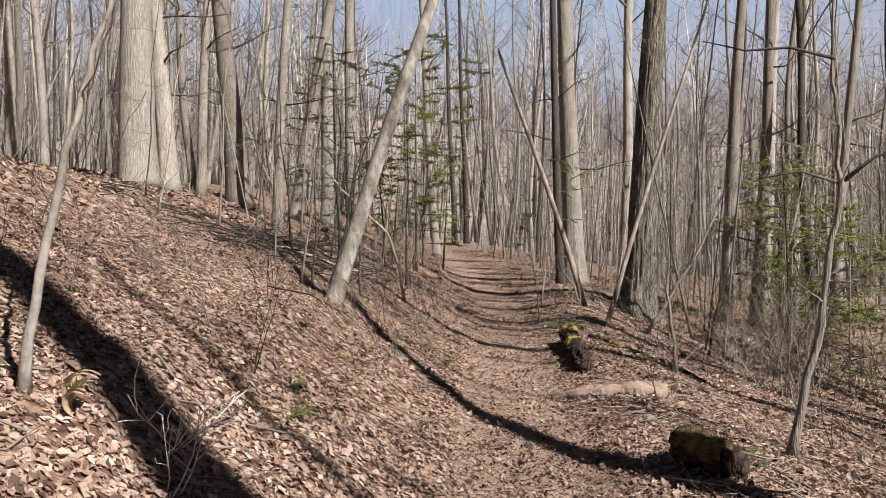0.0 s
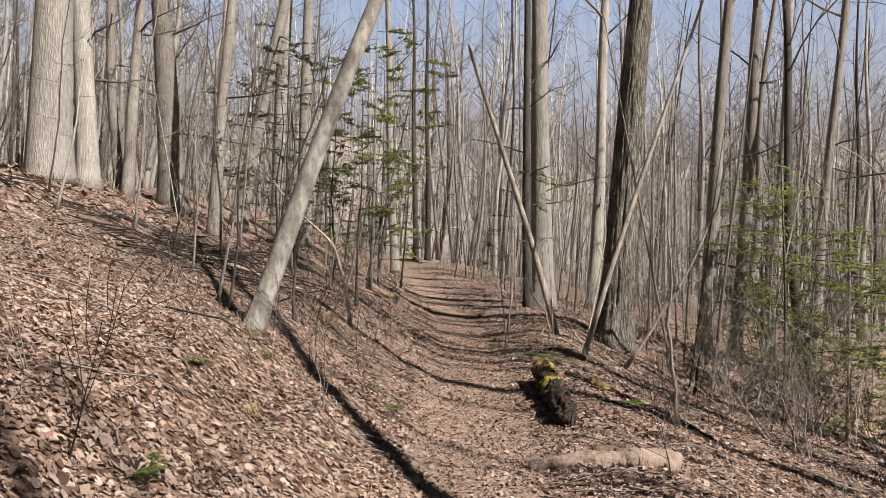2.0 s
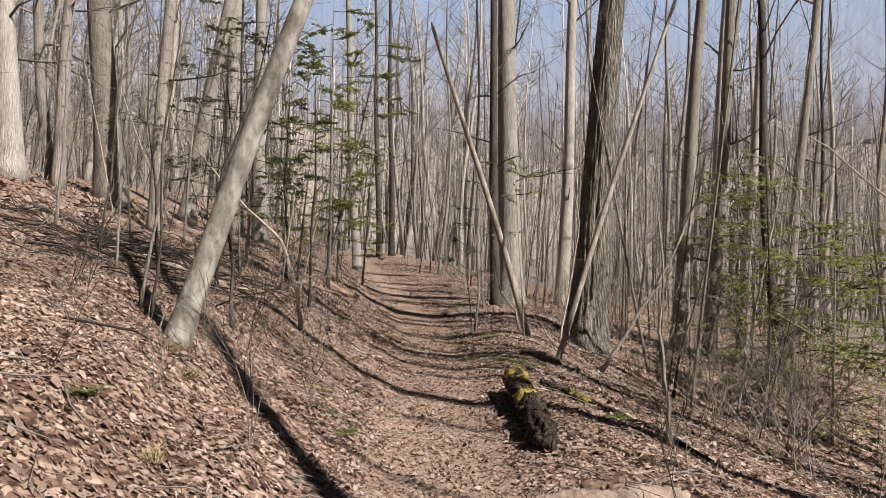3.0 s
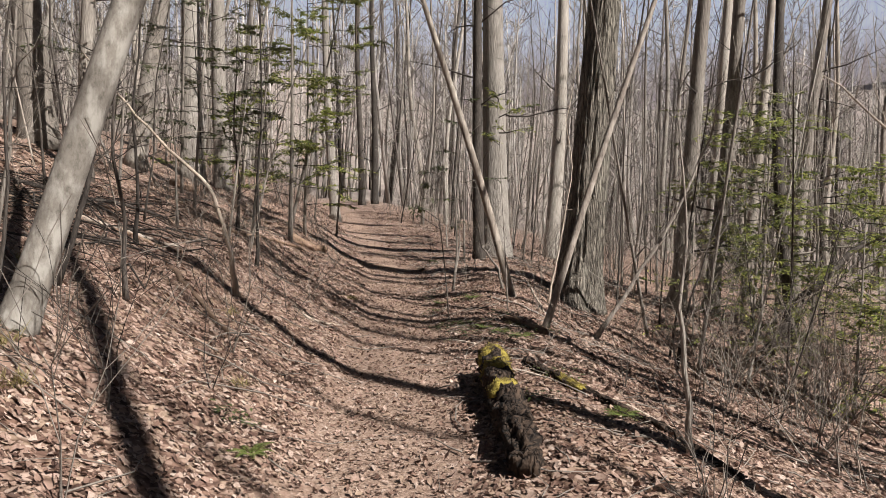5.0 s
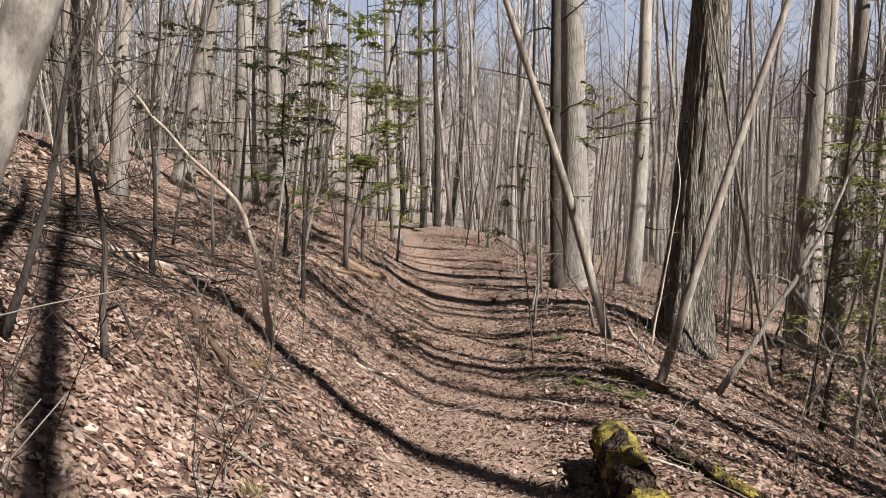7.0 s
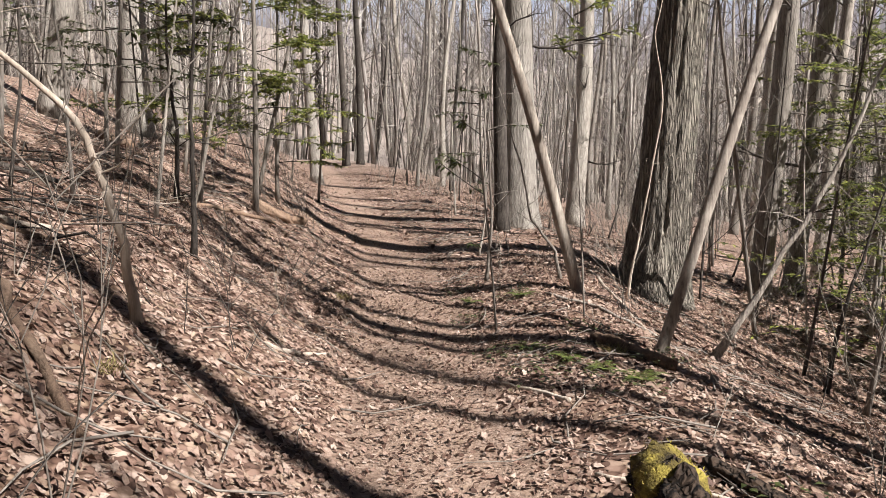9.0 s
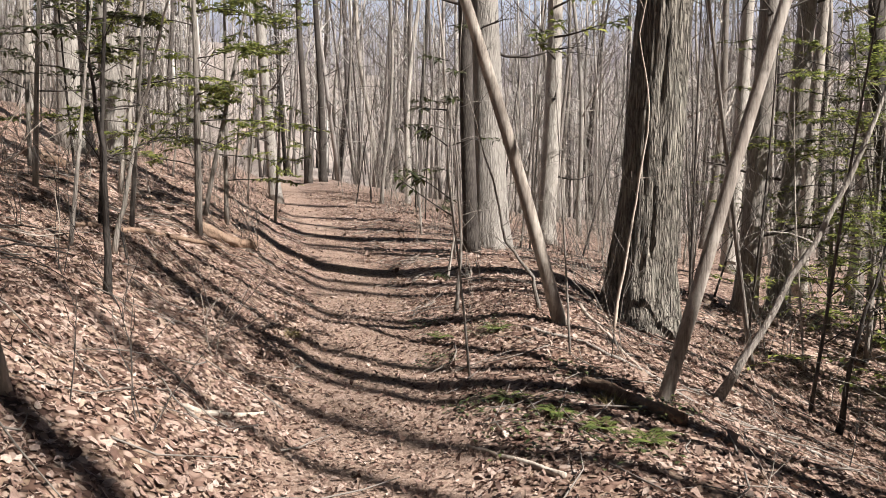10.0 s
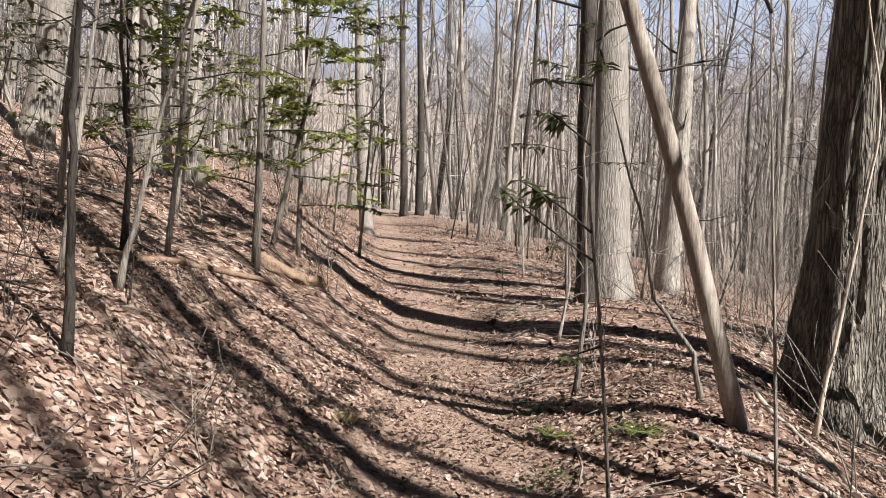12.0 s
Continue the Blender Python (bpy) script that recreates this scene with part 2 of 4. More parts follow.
def make_ground():
    xs, ys = spaced(-330, -5, 7, 420, 0.11, 1.09), spaced(-120, 1.5, 26, 440, 0.11, 1.08)
    verts = [(x, y, ground(x, y)) for y in ys for x in xs]
    w = len(xs)
    faces = [(j * w + i, j * w + i + 1, (j + 1) * w + i + 1, (j + 1) * w + i) for j in range(len(ys) - 1) for i in range(w - 1)]
    me = bpy.data.meshes.new("ground")
    me.from_pydata(verts, [], faces)
    mask = me.attributes.new("trodden", "FLOAT", "POINT")
    values = [max(0.0, 1.0 - (abs(x - interp(y, TRAIL_X)) / interp(y, [(15, 0.75), (22, 0.5)])) ** 2) * 1.05 for x, y, z in verts]
    mask.data.foreach_set("value", values)
    # mask for the painted haze, growing with distance from the start
    mask = me.attributes.new("brushwood", "FLOAT", "POINT")
    mask.data.foreach_set("value", [min(1.0, max(0.0, (math.hypot(x, y) - 38) / 30)) for x, y, z in verts])
    me.polygons.foreach_set("use_smooth", [True] * len(me.polygons))
    me.materials.append(GROUND)
    return tagged(new("ground", me), "hillside floor of brown dry oak leaves with a trodden earth trail", "ground", kind="structure")


ground_sheet = make_ground()


def far_sky():
    """Glowing painted screen of the last bare ridge and the pale sky over it, seen between the trunks."""
    m = bpy.data.materials.new("glowing_distance")
    m.use_nodes = True
    nt = m.node_tree
    nt.nodes.clear()
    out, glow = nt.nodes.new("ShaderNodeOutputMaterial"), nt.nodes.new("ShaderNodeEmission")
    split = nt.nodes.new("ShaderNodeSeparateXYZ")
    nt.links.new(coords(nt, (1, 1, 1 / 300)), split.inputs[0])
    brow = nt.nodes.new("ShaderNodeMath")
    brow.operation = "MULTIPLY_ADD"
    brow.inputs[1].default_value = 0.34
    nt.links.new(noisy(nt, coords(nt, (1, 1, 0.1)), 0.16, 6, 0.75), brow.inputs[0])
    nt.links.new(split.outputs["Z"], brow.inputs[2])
    # ridge, haze and sky colours are emitted by the screen, not lit by the sun
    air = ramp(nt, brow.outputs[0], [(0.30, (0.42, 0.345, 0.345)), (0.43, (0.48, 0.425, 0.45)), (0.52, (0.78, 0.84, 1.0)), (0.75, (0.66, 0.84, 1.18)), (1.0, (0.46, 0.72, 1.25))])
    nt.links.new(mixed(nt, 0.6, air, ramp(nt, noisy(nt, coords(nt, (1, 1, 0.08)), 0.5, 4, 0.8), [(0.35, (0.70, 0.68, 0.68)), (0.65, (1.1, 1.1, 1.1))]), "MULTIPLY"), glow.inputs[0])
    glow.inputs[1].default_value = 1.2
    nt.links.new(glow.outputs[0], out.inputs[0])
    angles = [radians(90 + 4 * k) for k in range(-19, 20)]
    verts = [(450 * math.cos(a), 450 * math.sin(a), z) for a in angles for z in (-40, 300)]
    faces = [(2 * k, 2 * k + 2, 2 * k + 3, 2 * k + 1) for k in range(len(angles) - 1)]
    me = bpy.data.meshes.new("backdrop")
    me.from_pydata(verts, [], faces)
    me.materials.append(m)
    tagged(new("backdrop", me), "glowing screen painted with hazy brown hillside and pale sky beyond the woods", "sky", kind="structure")


far_sky()


# ---- mesh building ----
class Build:
    """Collects vertices and faces of one mesh."""

    def __init__(self):
        self.v, self.f = [], []

    def tube(self, pts, radii, n=6, shape=None):
        pts = [Vector(p) for p in pts]
        way = pts[-1] - pts[0]
        ref = Vector((1, 0, 0)) if abs(way.x) < 0.8 * way.length else Vector((0, 0, 1))
        first = len(self.v)
        for k, (p, r) in enumerate(zip(pts, radii)):
            t = (pts[min(k + 1, len(pts) - 1)] - pts[max(k - 1, 0)]).normalized()
            a = (ref - t * ref.dot(t)).normalized()
            b = t.cross(a)
            for i in range(n):
                an = 2 * math.pi * i / n
                rr = r * (shape(an, p, k) if shape else 1.0)
                self.v.append(p + a * (math.cos(an) * rr) + b * (math.sin(an) * rr))
        for k in range(len(pts) - 1):
            for i in range(n):
                j = (i + 1) % n
                o = first + k * n
                self.f.append((o + i, o + j, o + n + j, o + n + i))
        if n < 4:
            return
        self.f.append(tuple(first + i for i in range(n))[::-1])
        self.f.append(tuple(first + (len(pts) - 1) * n + i for i in range(n)))

    def blade(self, root, way, up, length, width, curl=0.15):
        """One pointed leaf, folded along its midrib."""
        way = way.normalized()
        side = way.cross(up)
        side = side.normalized() if side.length > 1e-4 else Vector((1, 0, 0))
        nor = side.cross(way)
        o = len(self.v)
        for s, w, h in ((0, 0, 0), (0.45, 0.5, curl), (0.45, 0, 0), (0.45, -0.5, curl), (1, 0, -curl)):
            self.v.append(root + way * (s * length) + side * (w * width) + nor * (h * width))
        self.f += [(o, o + 2, o + 1), (o, o + 3, o + 2), (o + 1, o + 2, o + 4), (o + 2, o + 3, o + 4)]

    def mesh(self, name, material, smooth=True):
        me = bpy.data.meshes.new(name)
        me.from_pydata([tuple(p) for p in self.v], [], self.f)
        me.polygons.foreach_set("use_smooth", [smooth] * len(me.polygons))
        me.materials.append(material)
        return me


def part(name, build, material, parent, label="", smooth=True):
    ob = new(name, build.mesh(name, material, smooth))
    ob.parent = parent
    return tagged(ob, label)


def thing(name, x, y, label, category, group="", sink=0.0, kind=""):
    ob = new(name)
    ob.location = (x, y, ground(x, y) - sink)
    return tagged(ob, label, category, group, kind)


def wander(rng, start, way, length, steps, bend, lift=0.0):
    """A crooked line of points."""
    p, d = Vector(start), Vector(way).normalized()
    pts = [p.copy()]
    for _ in range(steps):
        d = (d + Vector((rng.uniform(-bend, bend), rng.uniform(-bend, bend), rng.uniform(-bend, bend) + lift))).normalized()
        p = p + d * (length / steps)
        pts.append(p.copy())
    return pts


def branching(b, rng, start, way, length, radius, depth, fork=4, bend=0.22, lift=0.05):
    """A limb with its boughs and twigs."""
    steps = 5 if depth > 1 else (4 if depth else 3)
    pts = wander(rng, start, way, length, steps, bend, lift)
    radii = [max(0.0022, radius * (1 - 0.8 * k / steps)) for k in range(steps + 1)]
    b.tube(pts, radii, 6 if radius > 0.03 else (4 if radius > 0.012 else 3))
    if depth <= 0:
        return
    for c in range(fork):
        f = rng.uniform(0.25, 0.98)
        k = min(steps - 1, int(f * steps))
        at = pts[k].lerp(pts[k + 1], f * steps - k)
        along = (pts[k + 1] - pts[k]).normalized()
        out = Vector((rng.uniform(-1, 1), rng.uniform(-1, 1), rng.uniform(-0.35, 0.8)))
        branching(b, rng, at, along * 0.7 + out.normalized() * 0.8, length * rng.uniform(0.32, 0.6), radii[k] * rng.uniform(0.4, 0.62), depth - 1, max(2, fork - 1), bend, lift)


def trunk_line(rng, height, lean, sway, steps):
    """Points of a trunk from its base; lean in metres per metre to x and y."""
    ph, q = rng.uniform(0, 6), rng.uniform(0, 6)
    pts = []
    for k in range(steps + 1):
        h = height * (k / steps) ** 1.15
        s = sway * min(1.0, h / 2.0)
        pts.append(Vector((lean[0] * h + s * (math.sin(h * 0.55 + ph) - math.sin(ph)), lean[1] * h + s * (math.sin(h * 0.47 + q) - math.sin(q)), h)))
    return pts


def stand(name, x, y, dia, height, lean=(0, 0), material=None, label="", category="tree", group="", seed=1, sway=0.04, flare=0.45, first_limb=0.42, limbs=9,
          limb_depth=2, sides=14, taper=0.72, ridge=0.0, crown_material=None, limb_length=0.2, fine=0, fork=4, joined=False, low=4):
    """A standing tree: trunk with root flare, and its bare crown of limbs and twigs."""
    rng = random.Random(seed)
    root = thing(name, x, y, label, category, group, sink=0.12)
    steps = fine or max(10, int(height * 1.6))
    pts = trunk_line(rng, height, lean, sway, steps)
    radii = [dia / 2 * ((1 - taper * (p.z / height)) + flare * math.exp(-p.z / (0.9 * dia + 0.03))) for p in pts]
    radii[-1] = min(radii[-1], 0.01)
    lobes = rng.randint(4, 6)
    turn = rng.uniform(0, 6)

    def shape(an, p, k):
        s = 1 + 0.14 * flare * math.exp(-p.z / (1.2 * dia + 0.05)) * math.sin(lobes * an + turn) + 0.035 * math.sin(2 * an + p.z * 0.8)
        if ridge:
            n1 = noise.noise((math.cos(an) * 5.5, math.sin(an) * 5.5, p.z * 0.9 + seed))
            n2 = noise.noise((math.cos(an) * 13, math.sin(an) * 13, p.z * 2.2 + seed))
            s += ridge * (0.5 - abs(n1) * 1.6 - abs(n2) * 0.8)
        return s

    b = Build()
    b.tube(pts, radii, sides, shape)
    part("trunk", b, material, root)
    if limbs:
        b = Build()
        for c in range(limbs):
            f = first_limb + (0.97 - first_limb) * (c + rng.uniform(0, 0.9)) / limbs
            k = max(1, min(steps - 2, int(steps * f ** (1 / 1.15))))
            an = rng.uniform(0, 2 * math.pi)
            reach = height * limb_length * (1.15 - f) * rng.uniform(0.7, 1.3) + 0.3
            branching(b, rng, pts[k], (math.cos(an), math.sin(an), rng.uniform(0.45, 1.3)), reach, radii[k] * rng.uniform(0.2, 0.38), limb_depth, fork)
            if not joined:
                part("limb", b, crown_material or BARK_TWIG, root, "bare limb with fine twigs")
                b = Build()
        for c in range(low):
            k = max(1, min(steps - 2, int(steps * rng.uniform(0.08, 0.36) ** (1 / 1.15))))
            an = rng.uniform(0, 2 * math.pi)
            branching(b, rng, pts[k], (math.cos(an), math.sin(an), rng.uniform(-0.1, 0.7)), rng.uniform(0.7, 2.3) * min(1.0, height / 12), min(0.03, radii[k] * 0.22), 2 if joined is False else 1, 4, 0.34, 0.0)
            if not joined:
                part("bough", b, BARK_DARK, root, "dead crooked bough")
                b = Build()
        if joined:
            tagged(part("crown", b, crown_material or BARK_TWIG, root, "bare crown of limbs and fine twigs"), kind="stuff")
    return root


# ---- the trees beside the trail ----
stand("oak_tree", 4.52, 16.6, 0.67, 21, (0.068, 0), BARK_OAK, "thick oak with deeply furrowed dark bark beside the trail", seed=3, flare=0.6, sides=96, fine=150, ridge=0.13, sway=0.03, first_limb=0.36, limbs=9, limb_depth=3, low=0)
stand("poplar_tree", 3.95, 21.3, 0.60, 23, (-0.035, 0), BARK_PALE, "tall pale straight tulip poplar lit by sun", seed=4, sides=40, fine=70, ridge=0.04, sway=0.02, limbs=10, limb_depth=3)
stand("leaning_tree", -1.40, 8.85, 0.20, 11, (0.32, 0.05), BARK_SMOOTH, "smooth grey leaning tree on the bank", seed=5, sides=20, fine=40, sway=0.06, flare=0.35, limbs=8, first_limb=0.45, limb_depth=3, limb_length=0.28, low=0)
stand("beech_tree", -6.62, 15.5, 0.74, 22, (-0.04, 0), BARK_PALE, "broad pale grey tree on top of the bank", seed=6, sides=36, fine=60, ridge=0.03, flare=0.25, limbs=10, limb_depth=3, first_limb=0.3)
stand("maple_tree", -6.3, 16.4, 0.40, 20, (-0.06, 0), BARK_PALE, "pale grey tree close behind a broader one", seed=7, sides=18)
stand("hickory_tree", -5.25, 18.4, 0.54, 21, (-0.09, 0.02), BARK_GREY, "grey tree with a mossy foot on the bank", seed=8, sides=24, flare=0.5, limb_depth=3)
stand("slim_tree", -5.93, 17.4, 0.24, 17, (0.05, 0), BARK_GREY, "slim dark grey tree on the bank", seed=9)
stand("slim_tree", -3.97, 17.0, 0.25, 18, (0.046, 0), BARK_GREY, "slim grey tree at the edge of the bank", seed=10)
stand("leaning_tree", -4.45, 21.3, 0.40, 19, (0.17, 0), BARK_GREY, "grey tree leaning over the trail", seed=11, sides=18, limb_depth=3)
stand("poplar_tree", -3.0, 24.0, 0.40, 22, (-0.024, 0), BARK_PALE, "pale straight tree behind brush", seed=12, sides=18)
stand("poplar_tree", -3.9, 24.5, 0.55, 22, (0.0, 0), BARK_PALE, "pale straight tree above the bank", seed=13, sides=20)
stand("slim_tree", 0.75, 43.0, 0.34, 20, (-0.04, 0), BARK_DARK, "dark slim tree beside the far trail", seed=14)
stand("slim_tree", 1.45, 43.5, 0.34, 20, (-0.035, 0), BARK_DARK, "dark slim tree beside the far trail", seed=15)
stand("poplar_tree", -0.28, 32.0, 0.36, 20, (-0.06, 0), BARK_PALE, "pale tree at the bend of the far trail", seed=16)
stand("slim_tree", 3.36, 20.3, 0.25, 19, (-0.03, 0), BARK_DARK, "dark slim tree close beside a pale poplar", seed=17, sway=0.02)
stand("broken_snag", 3.05, 15.1, 0.13, 5.6, (-0.31, 0), WOOD_SNAG, "leaning grey dead snag with patchy bark and a broken top", seed=18, sides=16, fine=44, ridge=0.07, sway=0.08, flare=0.3, limbs=2, first_limb=0.7, limb_depth=1, taper=0.5, crown_material=WOOD_SNAG, limb_length=0.3, low=0)
stand("leaning_sapling", 3.0, 13.15, 0.097, 8.5, (0.30, 0.0), WOOD_SNAG, "thin leaning tree with brown-grey bark", seed=19, sides=14, fine=36, sway=0.06, flare=0.3, limbs=6, first_limb=0.5, limb_depth=2, low=0)
stand("poplar_tree", 6.6, 26.0, 0.45, 22, (0.019, 0), BARK_PALE, "pale grey straight tree down the slope", seed=20, sides=18)
stand("slim_tree", 7.45, 18.9, 0.36, 21, (0.067, 0), BARK_GREY, "straight grey tree down the slope", seed=21, sides=18)
stand("slim_tree", 8.67, 19.75, 0.34, 21, (0.045, 0), BARK_GREY, "straight brown-grey tree down the slope", seed=22)
stand("poplar_tree", 11.7, 26.0, 0.40, 22, (0.041, 0), BARK_PALE, "pale straight tree down the slope", seed=23)
stand("slim_tree", 10.8, 22.0, 0.29, 20, (0.039, 0), BARK_GREY, "straight slim tree down the slope", seed=24)
stand("slim_tree", 12.1, 22.0, 0.33, 20, (0.074, 0), BARK_GREY, "slim grey tree down the slope", seed=25)
# trees beside the start of the walk, whose shadows fall across the trail
for k, (x, y, d, lx, ly) in enumerate([(3.95, -0.55, 0.3, 0.21, 0.24), (4.9, -2.5, 0.6, 0.01, 0), (6.3, -2.66, 0.15, 0.01, 0), (7.8, 4.32, 0.34, 0.01, 0), (8.4, 2.5, 0.13, 0.01, 0), (7.91, 8.04, 0.34, 0.01, 0), (12.0, 8.63, 0.36, 0.01, 0),
                                       (9.6, 8.74, 0.24, 0.01, 0), (7.75, 8.57, 0.2, 0.03, 0), (8.3, 7.18, 0.2, 0.0, 0.02), (9.4, 10.42, 0.26, 0.01, 0), (8.6, 5.62, 0.18, -0.02, 0), (11.0, 12.61, 0.3, 0.0, 0), (9.8, 4.96, 0.22, 0.01, 0), (8.4, 0.3, 0.11, 0.01, 0), (8.6, -4.08, 0.1, 0.0, 0)]):
    stand("shade_tree", x, y, d, 20, (lx, ly), BARK_GREY, "leaning grey tree beside the start of the trail" if ly > 0.1 else "straight grey tree beside the start of the trail", group="trees that shade the trail", seed=40 + k,
          limb_depth=3 if k > 2 and x < 10 else 1, limbs=14 if k > 2 and x < 10 else 7, first_limb=0.68, low=0, taper=0.5, limb_length=0.36 if k > 2 and x < 10 else 0.2)


# ---- the woods behind ----
def clear(x, y):
    """True where a random stem may stand: off the trail and outside the walked corridor."""
    u = x - interp(y, TRAIL_X)
    if y < 14:
        return False
    if y < 30:
        return u < -4.2 or u > (4.0 if y > 24 else 6.5)
    return u < -1.6 or u > 1.8


KINDS = []
for k, (d, h, mat, name, label) in enumerate([
        (0.22, 20, BARK_GREY, "forest_tree", "slim straight grey-brown tree with a bare crown"), (0.30, 22, BARK_PALE, "forest_tree", "straight pale grey tree with a bare crown"),
        (0.15, 17, BARK_DARK, "forest_tree", "thin dark straight tree with a bare crown"), (0.13, 14, BARK_PALE, "forest_tree", "thin pale tree with a bare crown"),
        (0.26, 21, BARK_DARK, "forest_tree", "dark straight tree with a bare crown"), (0.20, 18, BARK_PALE, "forest_tree", "pale slender tree with a bare crown"),
        (0.36, 23, BARK_GREY, "forest_tree", "large grey tree with a bare crown"), (0.10, 11, BARK_GREY, "forest_tree", "thin grey-brown tree with a bare crown"),
        (0.08, 9, BARK_PALE, "forest_tree", "very thin pale tree with a bare crown")]):
    KINDS.append(stand(name, 0, 0, d, h, (random.Random(k).uniform(-0.03, 0.03), 0), mat, label, group="trees of the woods", seed=60 + k, sides=8, limbs=8, first_limb=0.22, limb_depth=2, sway=0.15, limb_length=0.25, joined=True, low=4, crown_material=(BARK_TWIG, BARK_GREY, BARK_TWIG, BARK_DARK)[k % 4]))
rng = random.Random(11)
spots, tries = [], 0
while len(spots) < 205 and tries < 20000:
    tries += 1
    y = 16 + 62 * rng.random() ** 0.8
    x = rng.uniform(-0.85, 0.95) * (y + 4) + 0.5
    if x > 4 and y < 30 and rng.random() < 0.6:
        continue
    if clear(x, y) and all((x - a) ** 2 + (y - c) ** 2 > 1.3 for a, c in spots):
        spots.append((x, y))
for k, (x, y) in enumerate(spots):
    proto = KINDS[k % len(KINDS)]
    m = Matrix.Translation((x, y, ground(x, y) - 0.15)) @ pose(0, 0, 0, rng.gauss(0, 3.4), rng.gauss(0, 3.4), rng.uniform(0, 360))
    copy_thing(proto, m)
for k, proto in enumerate(KINDS):
    x, y = 13 + 2.6 * k, 31 + (k * 7) % 11
    proto.location = (x, y, ground(x, y) - 0.15)


def far_woods():
    """Trunks and boughs too far off to count."""
    b, r = Build(), random.Random(5)
    for t in range(1650):
        y = r.uniform(50, 105) if t < 850 else r.uniform(100, 240)
        x = r.uniform(-0.95, 1.05) * (y + 10)
        if abs(x - interp(y, TRAIL_X)) < 1.5:
            continue
        z = ground(x, y) - 0.3
        h, d = r.uniform(13, 25), r.uniform(0.1, 0.4)
        lean = (r.gauss(0, 0.045), r.gauss(0, 0.04))
        bow = (r.gauss(0, 0.55), r.gauss(0, 0.4))

        def at(s):
            w = 4 * s * (1 - s)
            return Vector((x + lean[0] * s * h + bow[0] * w, y + lean[1] * s * h + bow[1] * w, z + s * h))

        b.tube([at(s) for s in (0, 0.35, 0.7, 1)], [d / 2, d / 2.4, d / 3.4, 0.02], 5)
        for c in range(16 if t < 850 else 6):
            s = 0.14 + 0.82 * r.random() ** 0.8
            a, l = r.uniform(0, 6.3), h * r.uniform(0.10, 0.26) * (1.2 - 0.6 * s)
            p = at(s)
            q = p + Vector((math.cos(a) * l * 0.6, math.sin(a) * l * 0.6, l * r.uniform(0.3, 0.9)))
            b.tube([p, q], [d * 0.14, 0.018], 3)
            for e in range(3 if t < 850 else 1):
                w = p.lerp(q, r.uniform(0.25, 0.95))
                b.tube([w, w + Vector((r.uniform(-1, 1), r.uniform(-1, 1), r.uniform(-0.1, 1.3))) * l * 0.5], [0.026, 0.012], 3)
    m, nt, shade = shader("far_bark", 0.9)
    g = nt.nodes.new("ShaderNodeNewGeometry")
    tone = ramp(nt, g.outputs["Random Per Island"], [(0.0, (0.04, 0.034, 0.03)), (0.35, (0.15, 0.13, 0.12)), (0.65, (0.34, 0.312, 0.29)), (1.0, (0.49, 0.46, 0.435))])
    nt.links.new(mixed(nt, 0.6, tone, ramp(nt, noisy(nt, coords(nt, (1, 1, 0.2)), 6), [(0.35, (0.5, 0.5, 0.5)), (0.65, (1.1, 1.1, 1.1))]), "MULTIPLY"), shade.inputs["Base Color"])
    me = b.mesh("far_woods", m)
    tagged(new("far_woods", me), "distant bare woods of pale grey trunks", "woods", kind="stuff")


far_woods()


# ---- saplings and stems beside the trail ----
def stem(name, x, y, line, radius, material, label, category="sapling", seed=1, twigs=8, twig_length=0.5, group=""):
    """A crooked young stem along a few bends (metres to x, y and up from its foot), with side twigs."""
    r = random.Random(seed)
    root = thing(name, x, y, label, category, group, sink=0.03)
    pts = []
    line = [Vector(p) for p in line]
    for k in range(len(line) - 1):
        for s in range(4):
            pts.append(line[k].lerp(line[k + 1], s / 4) + Vector((r.uniform(-1, 1), r.uniform(-1, 1), 0)) * radius * 0.5)
    pts.append(line[-1])
    n = len(pts) - 1
    radii = [radius * (1 - 0.78 * k / n) * (1 + 0.5 * math.exp(-k * 1.2)) for k in range(n + 1)]
    b = Build()
    b.tube(pts, radii, 9)
    part("stem", b, material, root)
    if twigs:
        b = Build()
        for c in range(twigs):
            k = r.randint(max(1, n // 4), n)
            a = r.uniform(0, 6.28)
            branching(b, r, pts[k], (math.cos(a), math.sin(a), r.uniform(-0.1, 0.8)), twig_length * r.uniform(0.5, 1.3), max(0.003, radii[k] * 0.4), 1, 3, 0.3)
            part("branch", b, material, root)
            b = Build()
    return root


stem("crooked_sapling", -0.67, 12.39, [(0, 0, 0), (-0.05, 0, 0.4), (-0.16, 0, 0.82), (-0.30, 0, 1.23), (-0.74, 0.05, 1.62), (-1.2, 0.1, 2.1), (-1.7, 0.1, 2.7)], 0.033, WOOD_DEAD, "pale crooked sapling bent over towards the bank", seed=3, twigs=8, twig_length=0.45)
root = stem("young_tree", 2.55, 5.24, [(0, 0, 0), (0.19, 0, 0.85), (0.30, 0, 1.5), (0.375, 0, 2.06), (0.36, 0, 2.6), (0.33, 0.05, 3.0), (0.42, 0.1, 4.2)], 0.032, BARK_GREY, "crooked young tree with wide bare boughs", "tree", seed=5, twigs=9, twig_length=0.6)
b = Build()
b.tube([(0.33, 0, 2.98), (0.0, 0, 3.06), (-0.3, 0.05, 3.05), (-0.62, 0.05, 3.12)], [0.014, 0.011, 0.008, 0.003], 6)
part("bough", b, BARK_DARK, root)
b = Build()
b.tube([(0.375, 0, 2.06), (0.6, -0.05, 2.25), (0.95, -0.1, 2.35), (1.3, -0.1, 2.7)], [0.018, 0.013, 0.010, 0.004], 6)
part("bough", b, BARK_DARK, root)
b = Build()
